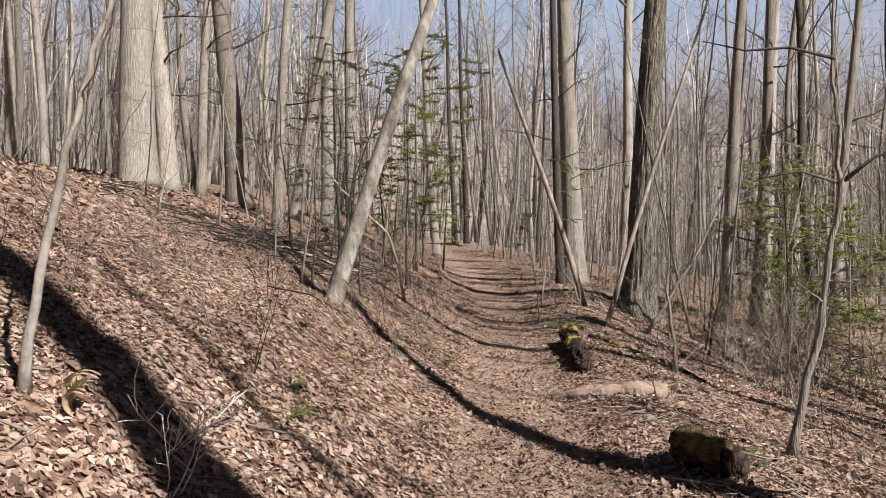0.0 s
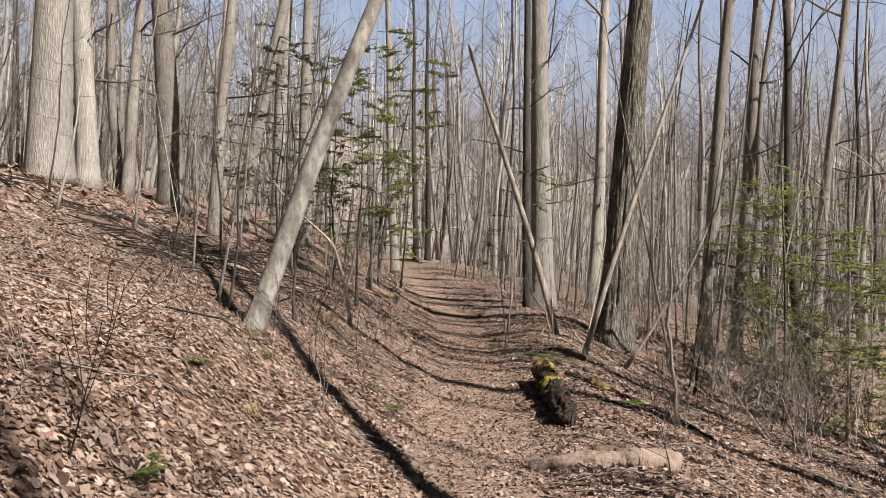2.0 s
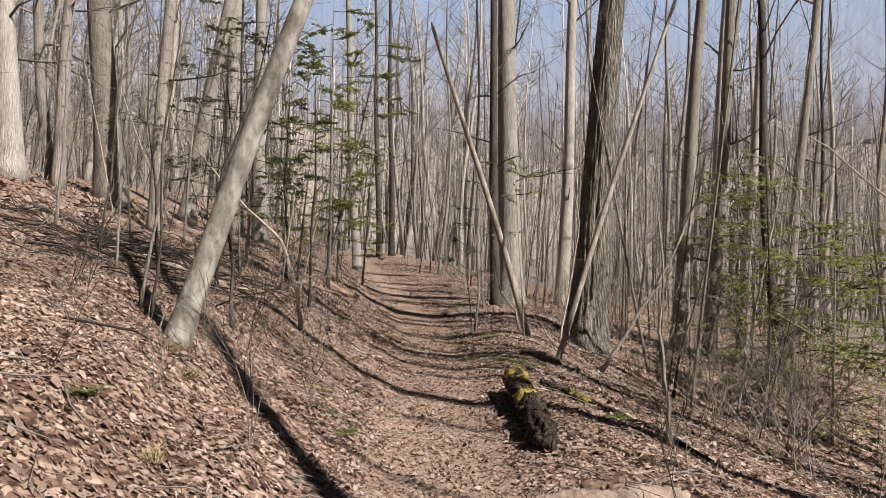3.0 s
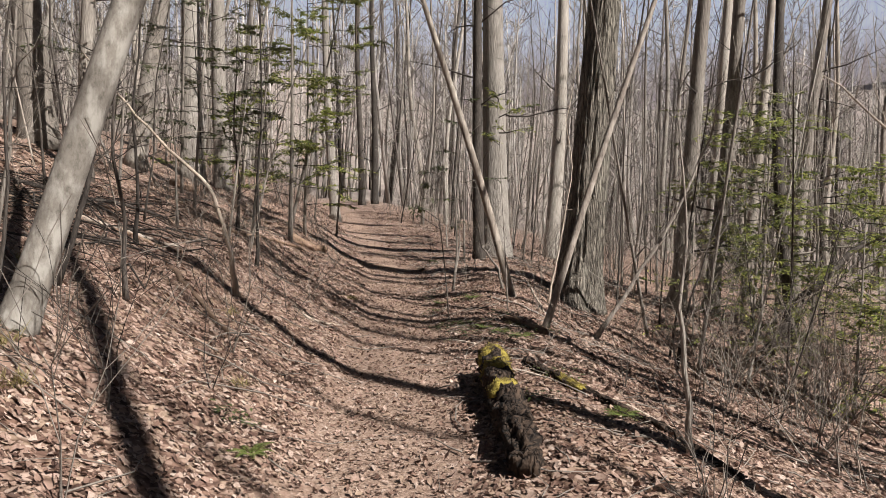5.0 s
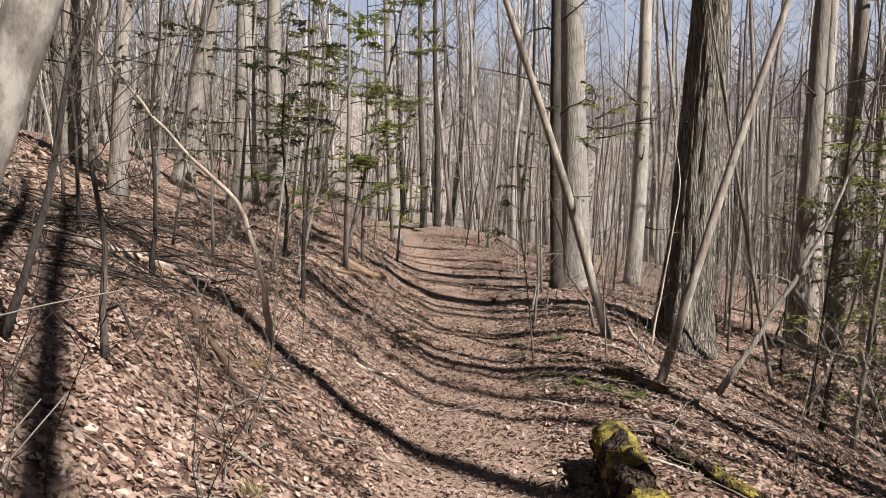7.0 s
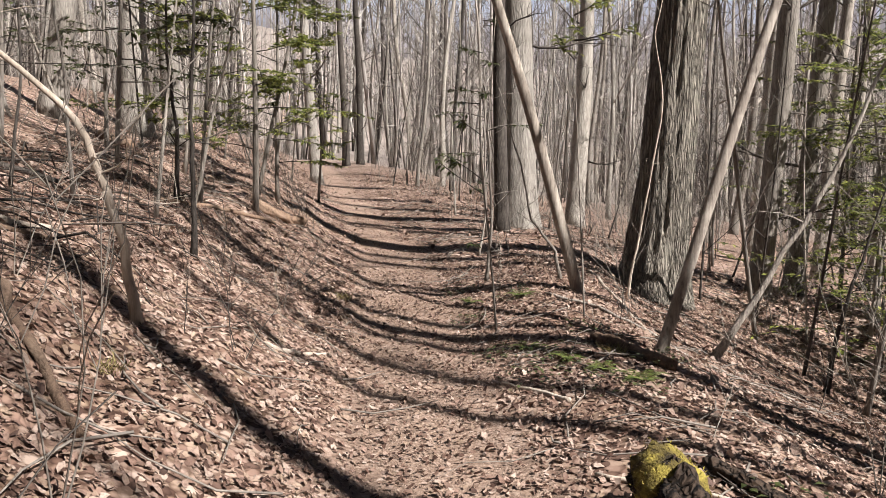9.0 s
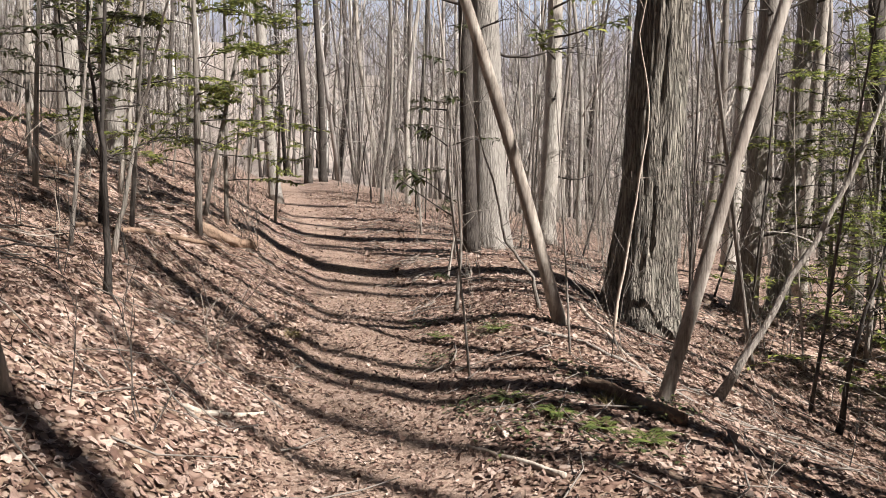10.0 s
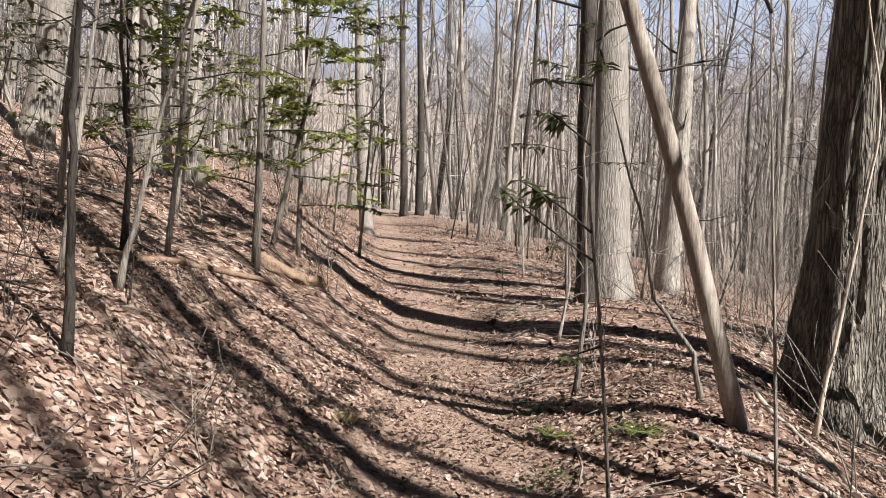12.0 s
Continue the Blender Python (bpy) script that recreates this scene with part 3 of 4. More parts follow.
b.tube([(0.375, 0, 2.06), (0.1, 0.03, 2.15), (-0.2, 0.1, 2.1)], [0.013, 0.008, 0.003], 6)
part("bough", b, BARK_DARK, root)
stem("slender_sapling", -1.86, 3.14, [(0, 0, 0), (0.08, 0, 0.55), (0.2, 0, 1.1), (0.27, 0, 1.35), (0.38, 0, 1.72), (0.55, 0, 2.4), (0.7, 0.1, 3.6)], 0.024, BARK_SMOOTH, "pale slender sapling on the bank", seed=6, twigs=4)
stem("slender_sapling", -0.75, 14.45, [(0, 0, 0), (0.02, 0, 0.7), (0.0, 0, 1.4), (0.05, 0, 2.4), (0.0, 0, 3.8)], 0.026, BARK_DARK, "straight dark sapling on the bank", seed=7, twigs=12)
stem("slender_sapling", -1.04, 15.8, [(0, 0, 0), (0.12, 0, 0.6), (0.28, 0, 1.3), (0.5, 0, 2.2), (0.9, 0, 3.4)], 0.024, BARK_GREY, "leaning sapling on the bank", seed=8, twigs=9)
stem("slender_sapling", 2.92, 8.85, [(0, 0, 0), (-0.06, 0, 0.5), (-0.14, 0, 1.05), (-0.1, 0, 1.5), (-0.2, 0, 2.3)], 0.024, BARK_GREY, "bent grey sapling among the leaves", seed=9, twigs=7)
stem("slender_sapling", 3.99, 14.07, [(0, 0, 0), (0.5, 0, 0.75), (1.15, 0, 1.85), (1.6, 0, 2.9), (1.8, 0, 4.0)], 0.034, BARK_GREY, "sapling leaning far out over the slope", seed=10, twigs=9)
stem("slender_sapling", 5.32, 14.26, [(0, 0, 0), (0.1, 0, 0.7), (0.35, 0, 1.6), (0.7, 0, 2.8)], 0.026, BARK_DARK, "dark sapling on the slope", seed=11, twigs=8)
stem("bare_vine", 3.66, 15.37, [(0, 0, 0), (0.1, 0, 0.6), (0.22, 0, 1.3), (0.33, 0, 2.2), (0.2, 0, 2.9), (0.35, 0, 3.8)], 0.016, WOOD_DEAD, "pale bare vine stem beside an oak", "vine", seed=12, twigs=3)
stem("slender_sapling", 2.95, 15.5, [(0, 0, 0), (-0.08, 0, 0.35), (-0.35, 0, 0.7), (-0.5, 0, 1.3), (-0.75, 0, 2.1)], 0.022, BARK_GREY, "thin curved stem behind a dead snag", seed=13, twigs=4)
stem("slender_sapling", 2.22, 16.04, [(0, 0, 0), (0.05, 0, 0.8), (-0.02, 0, 1.8), (0.05, 0, 3.2)], 0.02, BARK_GREY, "thin upright sapling beside the trail", seed=14, twigs=8)
stem("slender_sapling", -1.42, 16.85, [(0, 0, 0), (0.02, 0, 0.9), (-0.08, 0, 2.0), (0, 0, 3.6)], 0.03, BARK_DARK, "dark sapling on the bank", seed=15, twigs=12)
stem("slender_sapling", 2.5, 18.0, [(0, 0, 0), (0.1, 0, 0.6), (0.02, 0, 1.5), (0.1, 0, 2.6)], 0.018, BARK_GREY, "thin sapling beside the trail", seed=16, twigs=9)
stem("leaning_dead_trunk", 8.0, 16.4, [(0, 0, 0), (0.7, 0, 1.1), (1.6, 0, 1.9), (2.8, 0, 2.6), (4.0, 0, 3.0)], 0.085, BARK_DARK, "dark dead trunk leaning along the slope", "dead tree", seed=17, twigs=5, twig_length=0.9)


for k, (x, y, lx, h) in enumerate([(-1.75, 9.45, 0.05, 3.2), (-1.95, 9.75, 0.12, 3.8), (-1.2, 10.3, -0.05, 2.6), (-1.6, 10.0, 0.25, 3.0), (-2.6, 11.0, 0.0, 3.5), (-3.3, 12.4, 0.1, 4.0), (-2.9, 13.6, -0.08, 4.2), (-4.1, 13.0, 0.05, 4.6),
                                   (-2.3, 14.6, 0.1, 4.0), (-3.7, 14.9, -0.1, 4.6), (-4.8, 12.0, 0.15, 4.4), (-1.9, 12.9, 0.0, 3.0), (-5.6, 13.4, 0.06, 4.8), (-2.0, 15.2, -0.05, 4.4)]):
    stem("bank_sapling", x, y, [(0, 0, 0), (lx * 0.25 * h + 0.03, 0, h * 0.25), (lx * 0.5 * h - 0.04, 0, h * 0.5), (lx * 0.8 * h + 0.05, 0, h * 0.8), (lx * h, 0, h)], 0.014 + 0.003 * (k % 4), (BARK_DARK, BARK_GREY, BARK_DARK)[k % 3], "thin bare sapling on the bank", "sapling", 300 + k, 14, 0.7, "thin saplings on the bank")


# ---- evergreen saplings ----
def evergreen(name, x, y, height, radius, lean, leaf_material, label, seed, tiers=10, spray=0.8, leaf=0.095, low=0.25, per=26, wood=None, droop=0.1, width=0.42):
    """A thin stem with flat sprays of leaves on level boughs."""
    r = random.Random(seed)
    root = thing(name, x, y, label, "evergreen", sink=0.04)
    pts = trunk_line(r, height, lean, 0.04, 10)
    b = Build()
    b.tube(pts, [max(0.004, radius * (1 - 0.85 * k / 10)) for k in range(11)], 8)
    part("stem", b, wood or BARK_GREY, root)
    for c in range(tiers):
        leaf_b = Build()
        f = low + (1 - low) * (c + r.uniform(0, 0.8)) / tiers
        k = min(9, int(f * 10))
        p = pts[k].lerp(pts[k + 1], f * 10 - k)
        a = r.uniform(0, 6.28)
        reach = spray * r.uniform(0.55, 1.2) * (1.25 - 0.6 * f)
        wood_b = Build()
        line = wander(r, p, (math.cos(a), math.sin(a), r.uniform(-0.05, 0.35)), reach, 4, 0.2, -0.04)
        wood_b.tube(line, [0.009, 0.008, 0.006, 0.004, 0.002], 4)
        sides = []
        for s in range(5):
            q = line[1 + s % 4].lerp(line[min(4, 2 + s % 4)], r.random())
            d = Vector((math.cos(a + r.choice((-1, 1)) * r.uniform(0.5, 1.1)), math.sin(a + r.choice((-1, 1)) * r.uniform(0.5, 1.1)), r.uniform(-0.15, 0.2)))
            tw = wander(r, q, d, reach * r.uniform(0.25, 0.5), 3, 0.2, -0.03)
            wood_b.tube(tw, [0.004, 0.0035, 0.003, 0.0015], 3)
            sides.append(tw)
        bough = part("bough", wood_b, BARK_DARK, root)
        for tw in sides + [line[2:]]:
            for _ in range(per // 2):
                j = r.randint(0, len(tw) - 2)
                q = tw[j].lerp(tw[j + 1], r.random())
                an = r.uniform(0, 6.28)
                way = (tw[j + 1] - tw[j]).normalized() * 0.6 + Vector((math.cos(an), math.sin(an), r.uniform(-0.25, 0.3) - droop))
                leaf_b.blade(q, way, Vector((r.uniform(-0.4, 0.4), r.uniform(-0.4, 0.4), 1)), leaf * r.uniform(0.7, 1.25), leaf * width * r.uniform(0.8, 1.2), 0.2)
        tagged(part("foliage", leaf_b, leaf_material, bough, "glossy evergreen leaves"), kind="stuff")
    return root


evergreen("holly_tree", -0.69, 18.55, 6.5, 0.05, (0.005, 0), LEAF_GREEN, "young holly with sunlit yellow-green leaves on the bank", 21, 18, 1.2, low=0.16, per=60)
evergreen("holly_tree", -0.58, 20.8, 6.0, 0.04, (-0.01, 0), LEAF_GREEN, "young holly with sunlit yellow-green leaves beside the trail", 22, 18, 1.2, low=0.16, per=60)
evergreen("holly_tree", -0.87, 20.4, 6.5, 0.04, (0.19, 0), LEAF_GREEN, "leaning young holly with yellow-green leaves", 23, 17, 1.1, low=0.16, per=60)
evergreen("holly_tree", -2.3, 17.6, 5.2, 0.035, (0.05, 0), LEAF_DEEP, "young holly with dark level sprays of leaves", 24, 13, 1.3)
evergreen("holly_tree", -1.9, 19.6, 5.6, 0.04, (0.15, 0), LEAF_GREEN, "young holly with level sprays of leaves", 25, 17, 1.2, low=0.16, per=60)
evergreen("holly_tree", -2.9, 19.2, 5.0, 0.035, (0.0, 0), LEAF_DEEP, "slim holly with dark level sprays of leaves", 26, 12, 1.2)
evergreen("holly_tree", -1.35, 15.6, 3.4, 0.022, (0.12, 0.0), LEAF_DEEP, "small holly with dark leaves on the bank", 27, 9, 0.9, low=0.5)
evergreen("holly_tree", 0.0, 24.8, 5.0, 0.035, (0.05, 0), LEAF_GREEN, "young holly with yellow-green leaves beside the trail", 28, 12, 1.0)
evergreen("holly_tree", -1.25, 17.4, 4.6, 0.03, (0.08, 0), LEAF_GREEN, "young holly with sunlit sprays of leaves on the bank", 37, 13, 1.1, low=0.22, per=30)
evergreen("holly_tree", -3.4, 17.0, 5.0, 0.03, (0.06, 0), LEAF_DEEP, "young holly with dark level sprays on the bank", 38, 12, 1.3, low=0.2, per=30)
evergreen("holly_sapling", 2.75, 14.14, 3.0, 0.011, (-0.07, -0.02), LEAF_GREEN, "thin holly sapling with a leafy top", 30, 5, 0.75, leaf=0.08, low=0.8, per=16)
evergreen("rhododendron_sapling", 2.9, 19.4, 3.6, 0.022, (-0.05, 0), LEAF_DEEP, "rhododendron sapling with sparse dark leaves", 31, 8, 0.7, leaf=0.10, low=0.3, per=8, droop=0.35)
evergreen("holly_bush", 8.6, 17.6, 4.4, 0.04, (0, 0), LEAF_GREEN, "green holly bush down the slope", 32, 24, 1.5, low=0.1, per=40)
evergreen("holly_bush", 7.6, 14.6, 3.7, 0.035, (0.05, 0), LEAF_GREEN, "green holly bush among bare stems on the slope", 33, 24, 1.4, low=0.1, per=40)
evergreen("holly_bush", 9.8, 19.0, 4.2, 0.04, (0, 0), LEAF_DEEP, "dark green holly bush down the slope", 34, 24, 1.5, low=0.1, per=40)
evergreen("holly_bush", 11.5, 17.0, 4.6, 0.04, (0, 0), LEAF_GREEN, "green holly bush down the slope", 35, 24, 1.6, low=0.1, per=40)
evergreen("holly_bush", 8.0, 14.0, 3.4, 0.03, (0, 0), LEAF_GREEN, "green holly bush among bare stems on the slope", 39, 22, 1.3, low=0.1, per=40)
evergreen("holly_bush", 10.2, 15.2, 4.0, 0.035, (0, 0), LEAF_GREEN, "green holly bush down the slope", 40, 24, 1.5, low=0.1, per=40)
evergreen("holly_bush", 8.9, 18.8, 5.0, 0.04, (0, 0), LEAF_GREEN, "dense green holly bush down the slope", 41, 28, 1.7, low=0.08, per=60)
evergreen("holly_bush", 8.2, 17.2, 4.4, 0.035, (0.04, 0), LEAF_GREEN, "green holly bush on the slope", 42, 26, 1.6, low=0.08, per=56)
evergreen("holly_bush", 9.0, 12.4, 3.6, 0.035, (0, 0), LEAF_DEEP, "dark green holly bush on the slope", 36, 24, 1.3, low=0.1, per=40)


def sprigged(name, x, y, line, sprigs, label, seed, leaf=0.085):
    """A thin stem with a few leafy sprigs; each sprig: the height fraction where it leaves the stem, and its tip."""
    r = random.Random(seed)
    root = thing(name, x, y, label, "evergreen", sink=0.03)
    o = root.location
    line = [Vector(p) for p in line]
    b = Build()
    b.tube(line, [0.011 * (1 - 0.7 * k / (len(line) - 1)) for k in range(len(line))], 7)
    part("stem", b, BARK_GREY, root)
    for f, tip, count in sprigs:
        k = min(len(line) - 2, int(f * (len(line) - 1)))
        start, tip = line[k].lerp(line[k + 1], f * (len(line) - 1) - k), Vector(tip) - o
        way = wander(r, start, tip - start, (tip - start).length, 4, 0.08)
        wood, leaves = Build(), Build()
        wood.tube(way, [0.006, 0.005, 0.004, 0.004, 0.002], 5)
        bough = part("bough", wood, BARK_DARK, root)
        for c in range(count):
            q = way[2].lerp(way[4], 0.25 + 0.75 * r.random())
            a = r.uniform(0, 6.28)
            leaves.blade(q, Vector((math.cos(a), math.sin(a) * 0.8, r.uniform(-0.75, 0.15))), Vector((r.uniform(-0.3, 0.3), r.uniform(-0.3, 0.3), 1)), leaf * r.uniform(0.75, 1.3), leaf * 0.32, 0.25)
        tagged(part("sprig", leaves, LEAF_DEEP, bough, "drooping dark leathery leaves"), kind="stuff")
    return root


sprigged("rhododendron_sapling", 1.9, 14.0, [(0, 0, 0), (-0.05, -0.02, 0.5), (-0.12, -0.08, 1.0), (-0.2, -0.12, 1.5), (-0.22, -0.16, 2.0), (-0.18, -0.2, 2.3)],
         [(0.55, (1.36, 13.62, 1.66), 26), (0.5, (1.28, 13.7, 1.60), 14), (0.7, (1.5, 13.76, 1.95), 20), (0.9, (1.73, 13.8, 2.14), 16), (0.35, (1.6, 13.85, 0.92), 10), (0.8, (1.45, 13.8, 2.1), 10)], "thin rhododendron with drooping dark leaves beside the trail", 29)


# ---- logs, stumps and fallen wood ----
def log(name, a, c, r0, r1, material, label, category="log", seed=1, sink=0.3, sides=24, steps=26, rough=0.3, lift=(0.0, 0.0), moss=None, moss_material=MOSS):
    """A fallen piece of wood that lies on the ground from a to c."""
    top = thing(name, (a[0] + c[0]) / 2, (a[1] + c[1]) / 2, label, category)
    o = top.location
    pts, radii = [], []
    for k in range(steps + 1):
        f = k / steps
        x, y = a[0] + (c[0] - a[0]) * f, a[1] + (c[1] - a[1]) * f
        r = r0 + (r1 - r0) * f
        s = 0.04 * noise.noise((f * 5, seed, 0)) if r > 0.03 else 0.02 * noise.noise((f * 4, seed, 0))
        pts.append(Vector((x + s, y + s, ground(x, y) + r * (1 - sink) + lift[0] + (lift[1] - lift[0]) * f)) - o)
        radii.append(r * (0.86 if k in (0, steps) else 1))

    def shape(an, p, k):
        knot = noise.noise((p.x * 4 + math.cos(an) * 2, p.y * 4, math.sin(an) * 2 + seed))
        return 1 + rough * knot - rough * 1.1 * abs(noise.noise((p.x * 11 + math.cos(an) * 4, p.y * 11, math.sin(an) * 4 + seed))) + rough * 0.6 * noise.noise((p.x * 30 + math.cos(an) * 8, p.y * 30, math.sin(an) * 8))

    b = Build()
    b.tube(pts, radii, sides, shape)
    part("wood", b, material, top)
    if moss:
        for m0, m1, mr in moss:
            b = Build()
            b.tube([p + Vector((0.0, 0, r0 * 0.20)) for p in pts[m0:m1]], [r * mr * (0.5 if k in (0, m1 - m0 - 1) else 1) for k, r in enumerate(radii[m0:m1])], sides, lambda an, p, k: 1 + 0.28 * noise.noise((p.x * 9 + math.cos(an) * 3, p.y * 9, math.sin(an) * 3)))
            fuzz = random.Random(seed + m0)
            for v in list(b.v):
                for _ in range(2):
                    out = Vector((fuzz.uniform(-1, 1), fuzz.uniform(-1, 1), fuzz.uniform(0.0, 1.4)))
                    b.blade(v + out * 0.004, out, Vector((fuzz.uniform(-1, 1), fuzz.uniform(-1, 1), 0.3)), fuzz.uniform(0.012, 0.028), 0.006, 0.2)
            part("moss", b, moss_material, top, "cushions of yellow-green moss" if moss_material is MOSS else "shaggy brown moss")
    return top


log("mossy_log", (1.89, 10.75), (1.64, 8.3), 0.15, 0.11, WOOD_ROT, "rotting dark log with yellow-green moss along the trail edge", seed=3, steps=60, rough=0.5, lift=(0.03, 0.0), moss=((0, 8, 0.93), (12, 20, 0.96), (26, 32, 0.9)))
log("mossy_log", (2.25, 11.0), (3.2, 8.7), 0.06, 0.04, WOOD_ROT, "half-buried rotting branch with moss", seed=4, steps=40, rough=0.6, sink=0.7, moss=((8, 16, 0.9),))
log("split_log", (1.1, 7.2), (2.15, 6.92), 0.06, 0.13, WOOD_TAN, "tan split log half buried across the trail edge", seed=5, rough=0.25, sink=0.88, steps=44)
log("wood_chunk", (1.62, 7.3), (1.85, 7.25), 0.06, 0.045, WOOD_BROWN, "broken orange-brown piece of rotten wood", seed=6, rough=0.4, steps=8)
log("mossy_stump", (1.62, 4.85), (1.76, 4.3), 0.13, 0.11, WOOD_ROT, "low dark stump with tufts of brown moss", "stump", seed=7, rough=0.4, steps=30, moss=((2, 29, 0.92),), moss_material=MOSS_BROWN)
log("fallen_log", (-0.72, 18.85), (-0.05, 19.5), 0.09, 0.08, WOOD_BROWN, "short brown log on the edge of the trail", seed=8)
log("fallen_log", (-3.55, 20.9), (-2.85, 20.3), 0.10, 0.09, WOOD_BROWN, "short orange-brown log lying on the bank", seed=21)
log("fallen_log", (2.55, 13.35), (2.95, 12.7), 0.05, 0.045, WOOD_BROWN, "short fallen log beside a leaning sapling", seed=9)
log("fallen_branch", (3.55, 16.3), (3.3, 13.9), 0.022, 0.012, WOOD_DEAD, "long pale fallen branch on the leaves", "branch", seed=10, sides=7, sink=0.0)
log("fallen_branch", (2.6, 14.9), (4.2, 12.6), 0.02, 0.012, BARK_GREY, "long fallen branch on the slope", "branch", seed=11, sides=7, sink=0.0)
log("fallen_branch", (1.75, 11.1), (3.2, 9.7), 0.014, 0.010, WOOD_DEAD, "thin bent fallen branch by a mossy log", "branch", seed=12, sides=6, sink=0.0)
log("fallen_pole", (-2.9, 12.7), (-1.6, 13.6), 0.04, 0.03, WOOD_DEAD, "bleached fallen pole on the bank", "branch", seed=13, sides=9)
log("fallen_pole", (-3.4, 12.9), (-1.5, 13.3), 0.035, 0.02, WOOD_BROWN, "fallen pole on the bank", "branch", seed=14, sides=8)
log("fallen_pole", (-4.6, 12.2), (-2.6, 14.6), 0.045, 0.03, WOOD_BROWN, "dark fallen pole on top of the bank", "branch", seed=15, sides=8)
log("fallen_pole", (-4.9, 14.0), (-2.2, 15.4), 0.05, 0.03, BARK_DARK, "dark fallen pole on top of the bank", "branch", seed=16, sides=8)
log("fallen_pole", (-1.5, 16.3), (-0.4, 18.4), 0.035, 0.03, WOOD_BROWN, "fallen pole along the foot of the bank", "branch", seed=17, sides=8)
log("fallen_branch", (-1.3, 12.0), (-0.5, 10.9), 0.032, 0.025, WOOD_BROWN, "brown rotten branch on the leaves", "branch", seed=18, sides=8)
log("fallen_branch", (1.95, 12.1), (1.6, 12.75), 0.022, 0.012, WOOD_DEAD, "pale chunk of wood on the trail edge", "branch", seed=19, sides=8)
log("fallen_branch", (0.0, 13.0), (0.45, 13.4), 0.02, 0.015, WOOD_DEAD, "short pale stick on the leaves", "branch", seed=20, sides=7)


def fallen_sticks():
    """Twigs strewn over the leaves, too many to count."""
    b, r = Build(), random.Random(9)
    for _ in range(1500):
        y = 2 + 24 * r.random() ** 1.1
        u = r.choice((-1, 1, 1)) * r.uniform(0.5, 6)
        x = u + interp(y, TRAIL_X)
        a, l = r.uniform(0, 6.28), r.uniform(0.15, 0.9)
        pts = []
        for k in range(4):
            px, py = x + math.cos(a) * l * k / 3, y + math.sin(a) * l * k / 3
            a += r.uniform(-0.25, 0.25)
            pts.append((px, py, ground(px, py) + 0.012 + r.uniform(0, 0.04)))
        w = r.uniform(0.0025, 0.008)
        b.tube(pts, [w, w * 0.9, w * 0.7, w * 0.4], 4)
    tagged(new("fallen_twigs", b.mesh("fallen_twigs", BARK_TWIG)), "broken twigs strewn over dry leaves", "twigs", kind="stuff")


fallen_sticks()


def brushwood():
    """A loose spread of dead branches on top of the bank."""
    b, r = Build(), random.Random(19)
    for _ in range(260):
        x, y = r.gauss(-3.3, 1.3), r.gauss(13.4, 1.6)
        if x - interp(y, TRAIL_X) > -2.2:
            continue
        a, l, h = r.gauss(0.3, 1.0), r.uniform(0.3, 1.3), r.uniform(0.02, 0.22)
        ends = [(x - math.cos(a) * l / 2, y - math.sin(a) * l / 2), (x, y), (x + math.cos(a) * l / 2, y + math.sin(a) * l / 2)]
        w = r.uniform(0.004, 0.014)
        b.tube([(px, py, ground(px, py) + h * f) for (px, py), f in zip(ends, (0.3, 1.0, 0.5))], [w, w * 0.8, w * 0.4], 4)
    tagged(new("brushwood", b.mesh("brushwood", BARK_DARK)), "dead dark brushwood lying on top of the bank", "branches", kind="stuff")


brushwood()


def dead_curl(x, y):
    """A bleached curl of dry bracken and bark."""
    r = random.Random(2)
    top = thing("dry_bracken", x, y, "bleached curled dry fronds on the bank", "dead plant")
    b = Build()
    for c in range(7):
        rad, wide = 0.05 + 0.011 * c, r.uniform(0.018, 0.032)
        turn, tilt, span = r.uniform(-0.5, 0.5), r.uniform(-0.35, 0.35), r.uniform(3.0, 4.4)
        first = len(b.v)
        for k in range(13):
            an = 1.2 + span * k / 12
            w = wide * math.sin(math.pi * (0.12 + 0.86 * k / 12))
            x0, z0 = rad * math.cos(an) * r.uniform(0.93, 1.07), 0.085 + rad * math.sin(an) * 1.1
            for e in (-1, 0, 1):
                b.v.append(Vector((x0 * math.cos(turn), x0 * math.sin(turn) + e * w + 0.02 * (c - 3), z0 + tilt * x0 + 0.3 * abs(e) * w)))
        for k in range(12):
            for e in (0, 1):
                o = first + 3 * k + e
                b.f.append((o, o + 1, o + 4, o + 3))
    tagged(part("fronds", b, LEAF_STRAW, top), kind="stuff")


dead_curl(-1.57, 3.12)


# ---- ferns, tufts and dead twigs ----
def fern(x, y, size, seed, fronds=8):
    r = random.Random(seed)
    top = thing("fern", x, y, "small green fern among dry leaves", "fern", "ferns on the slope")
    for c in range(fronds):
        a = 6.28 * c / fronds + r.uniform(-0.3, 0.3)
        out = Vector((math.cos(a), math.sin(a), 0))
        l = size * r.uniform(0.7, 1.15)
        line = [out * (l * t) + Vector((0, 0, l * (0.75 * t - 0.62 * t * t))) for t in (0, 0.25, 0.5, 0.75, 1.0)]
        b = Build()
        b.tube(line, [0.003, 0.003, 0.002, 0.002, 0.001], 3)
        for k in range(13):
            t = 0.12 + 0.86 * k / 12
            i = min(3, int(t * 4))
            q = line[i].lerp(line[i + 1], t * 4 - i)
            w = l * 0.2 * (1 - t) ** 0.6 + 0.01
            for s in (-1, 1):
                b.blade(q, Vector((-out.y, out.x, 0)) * s + out * 0.35, Vector((0, 0, 1)), w, w * 0.42, 0.1)
        part("frond", b, LEAF_FERN, top)
    return top


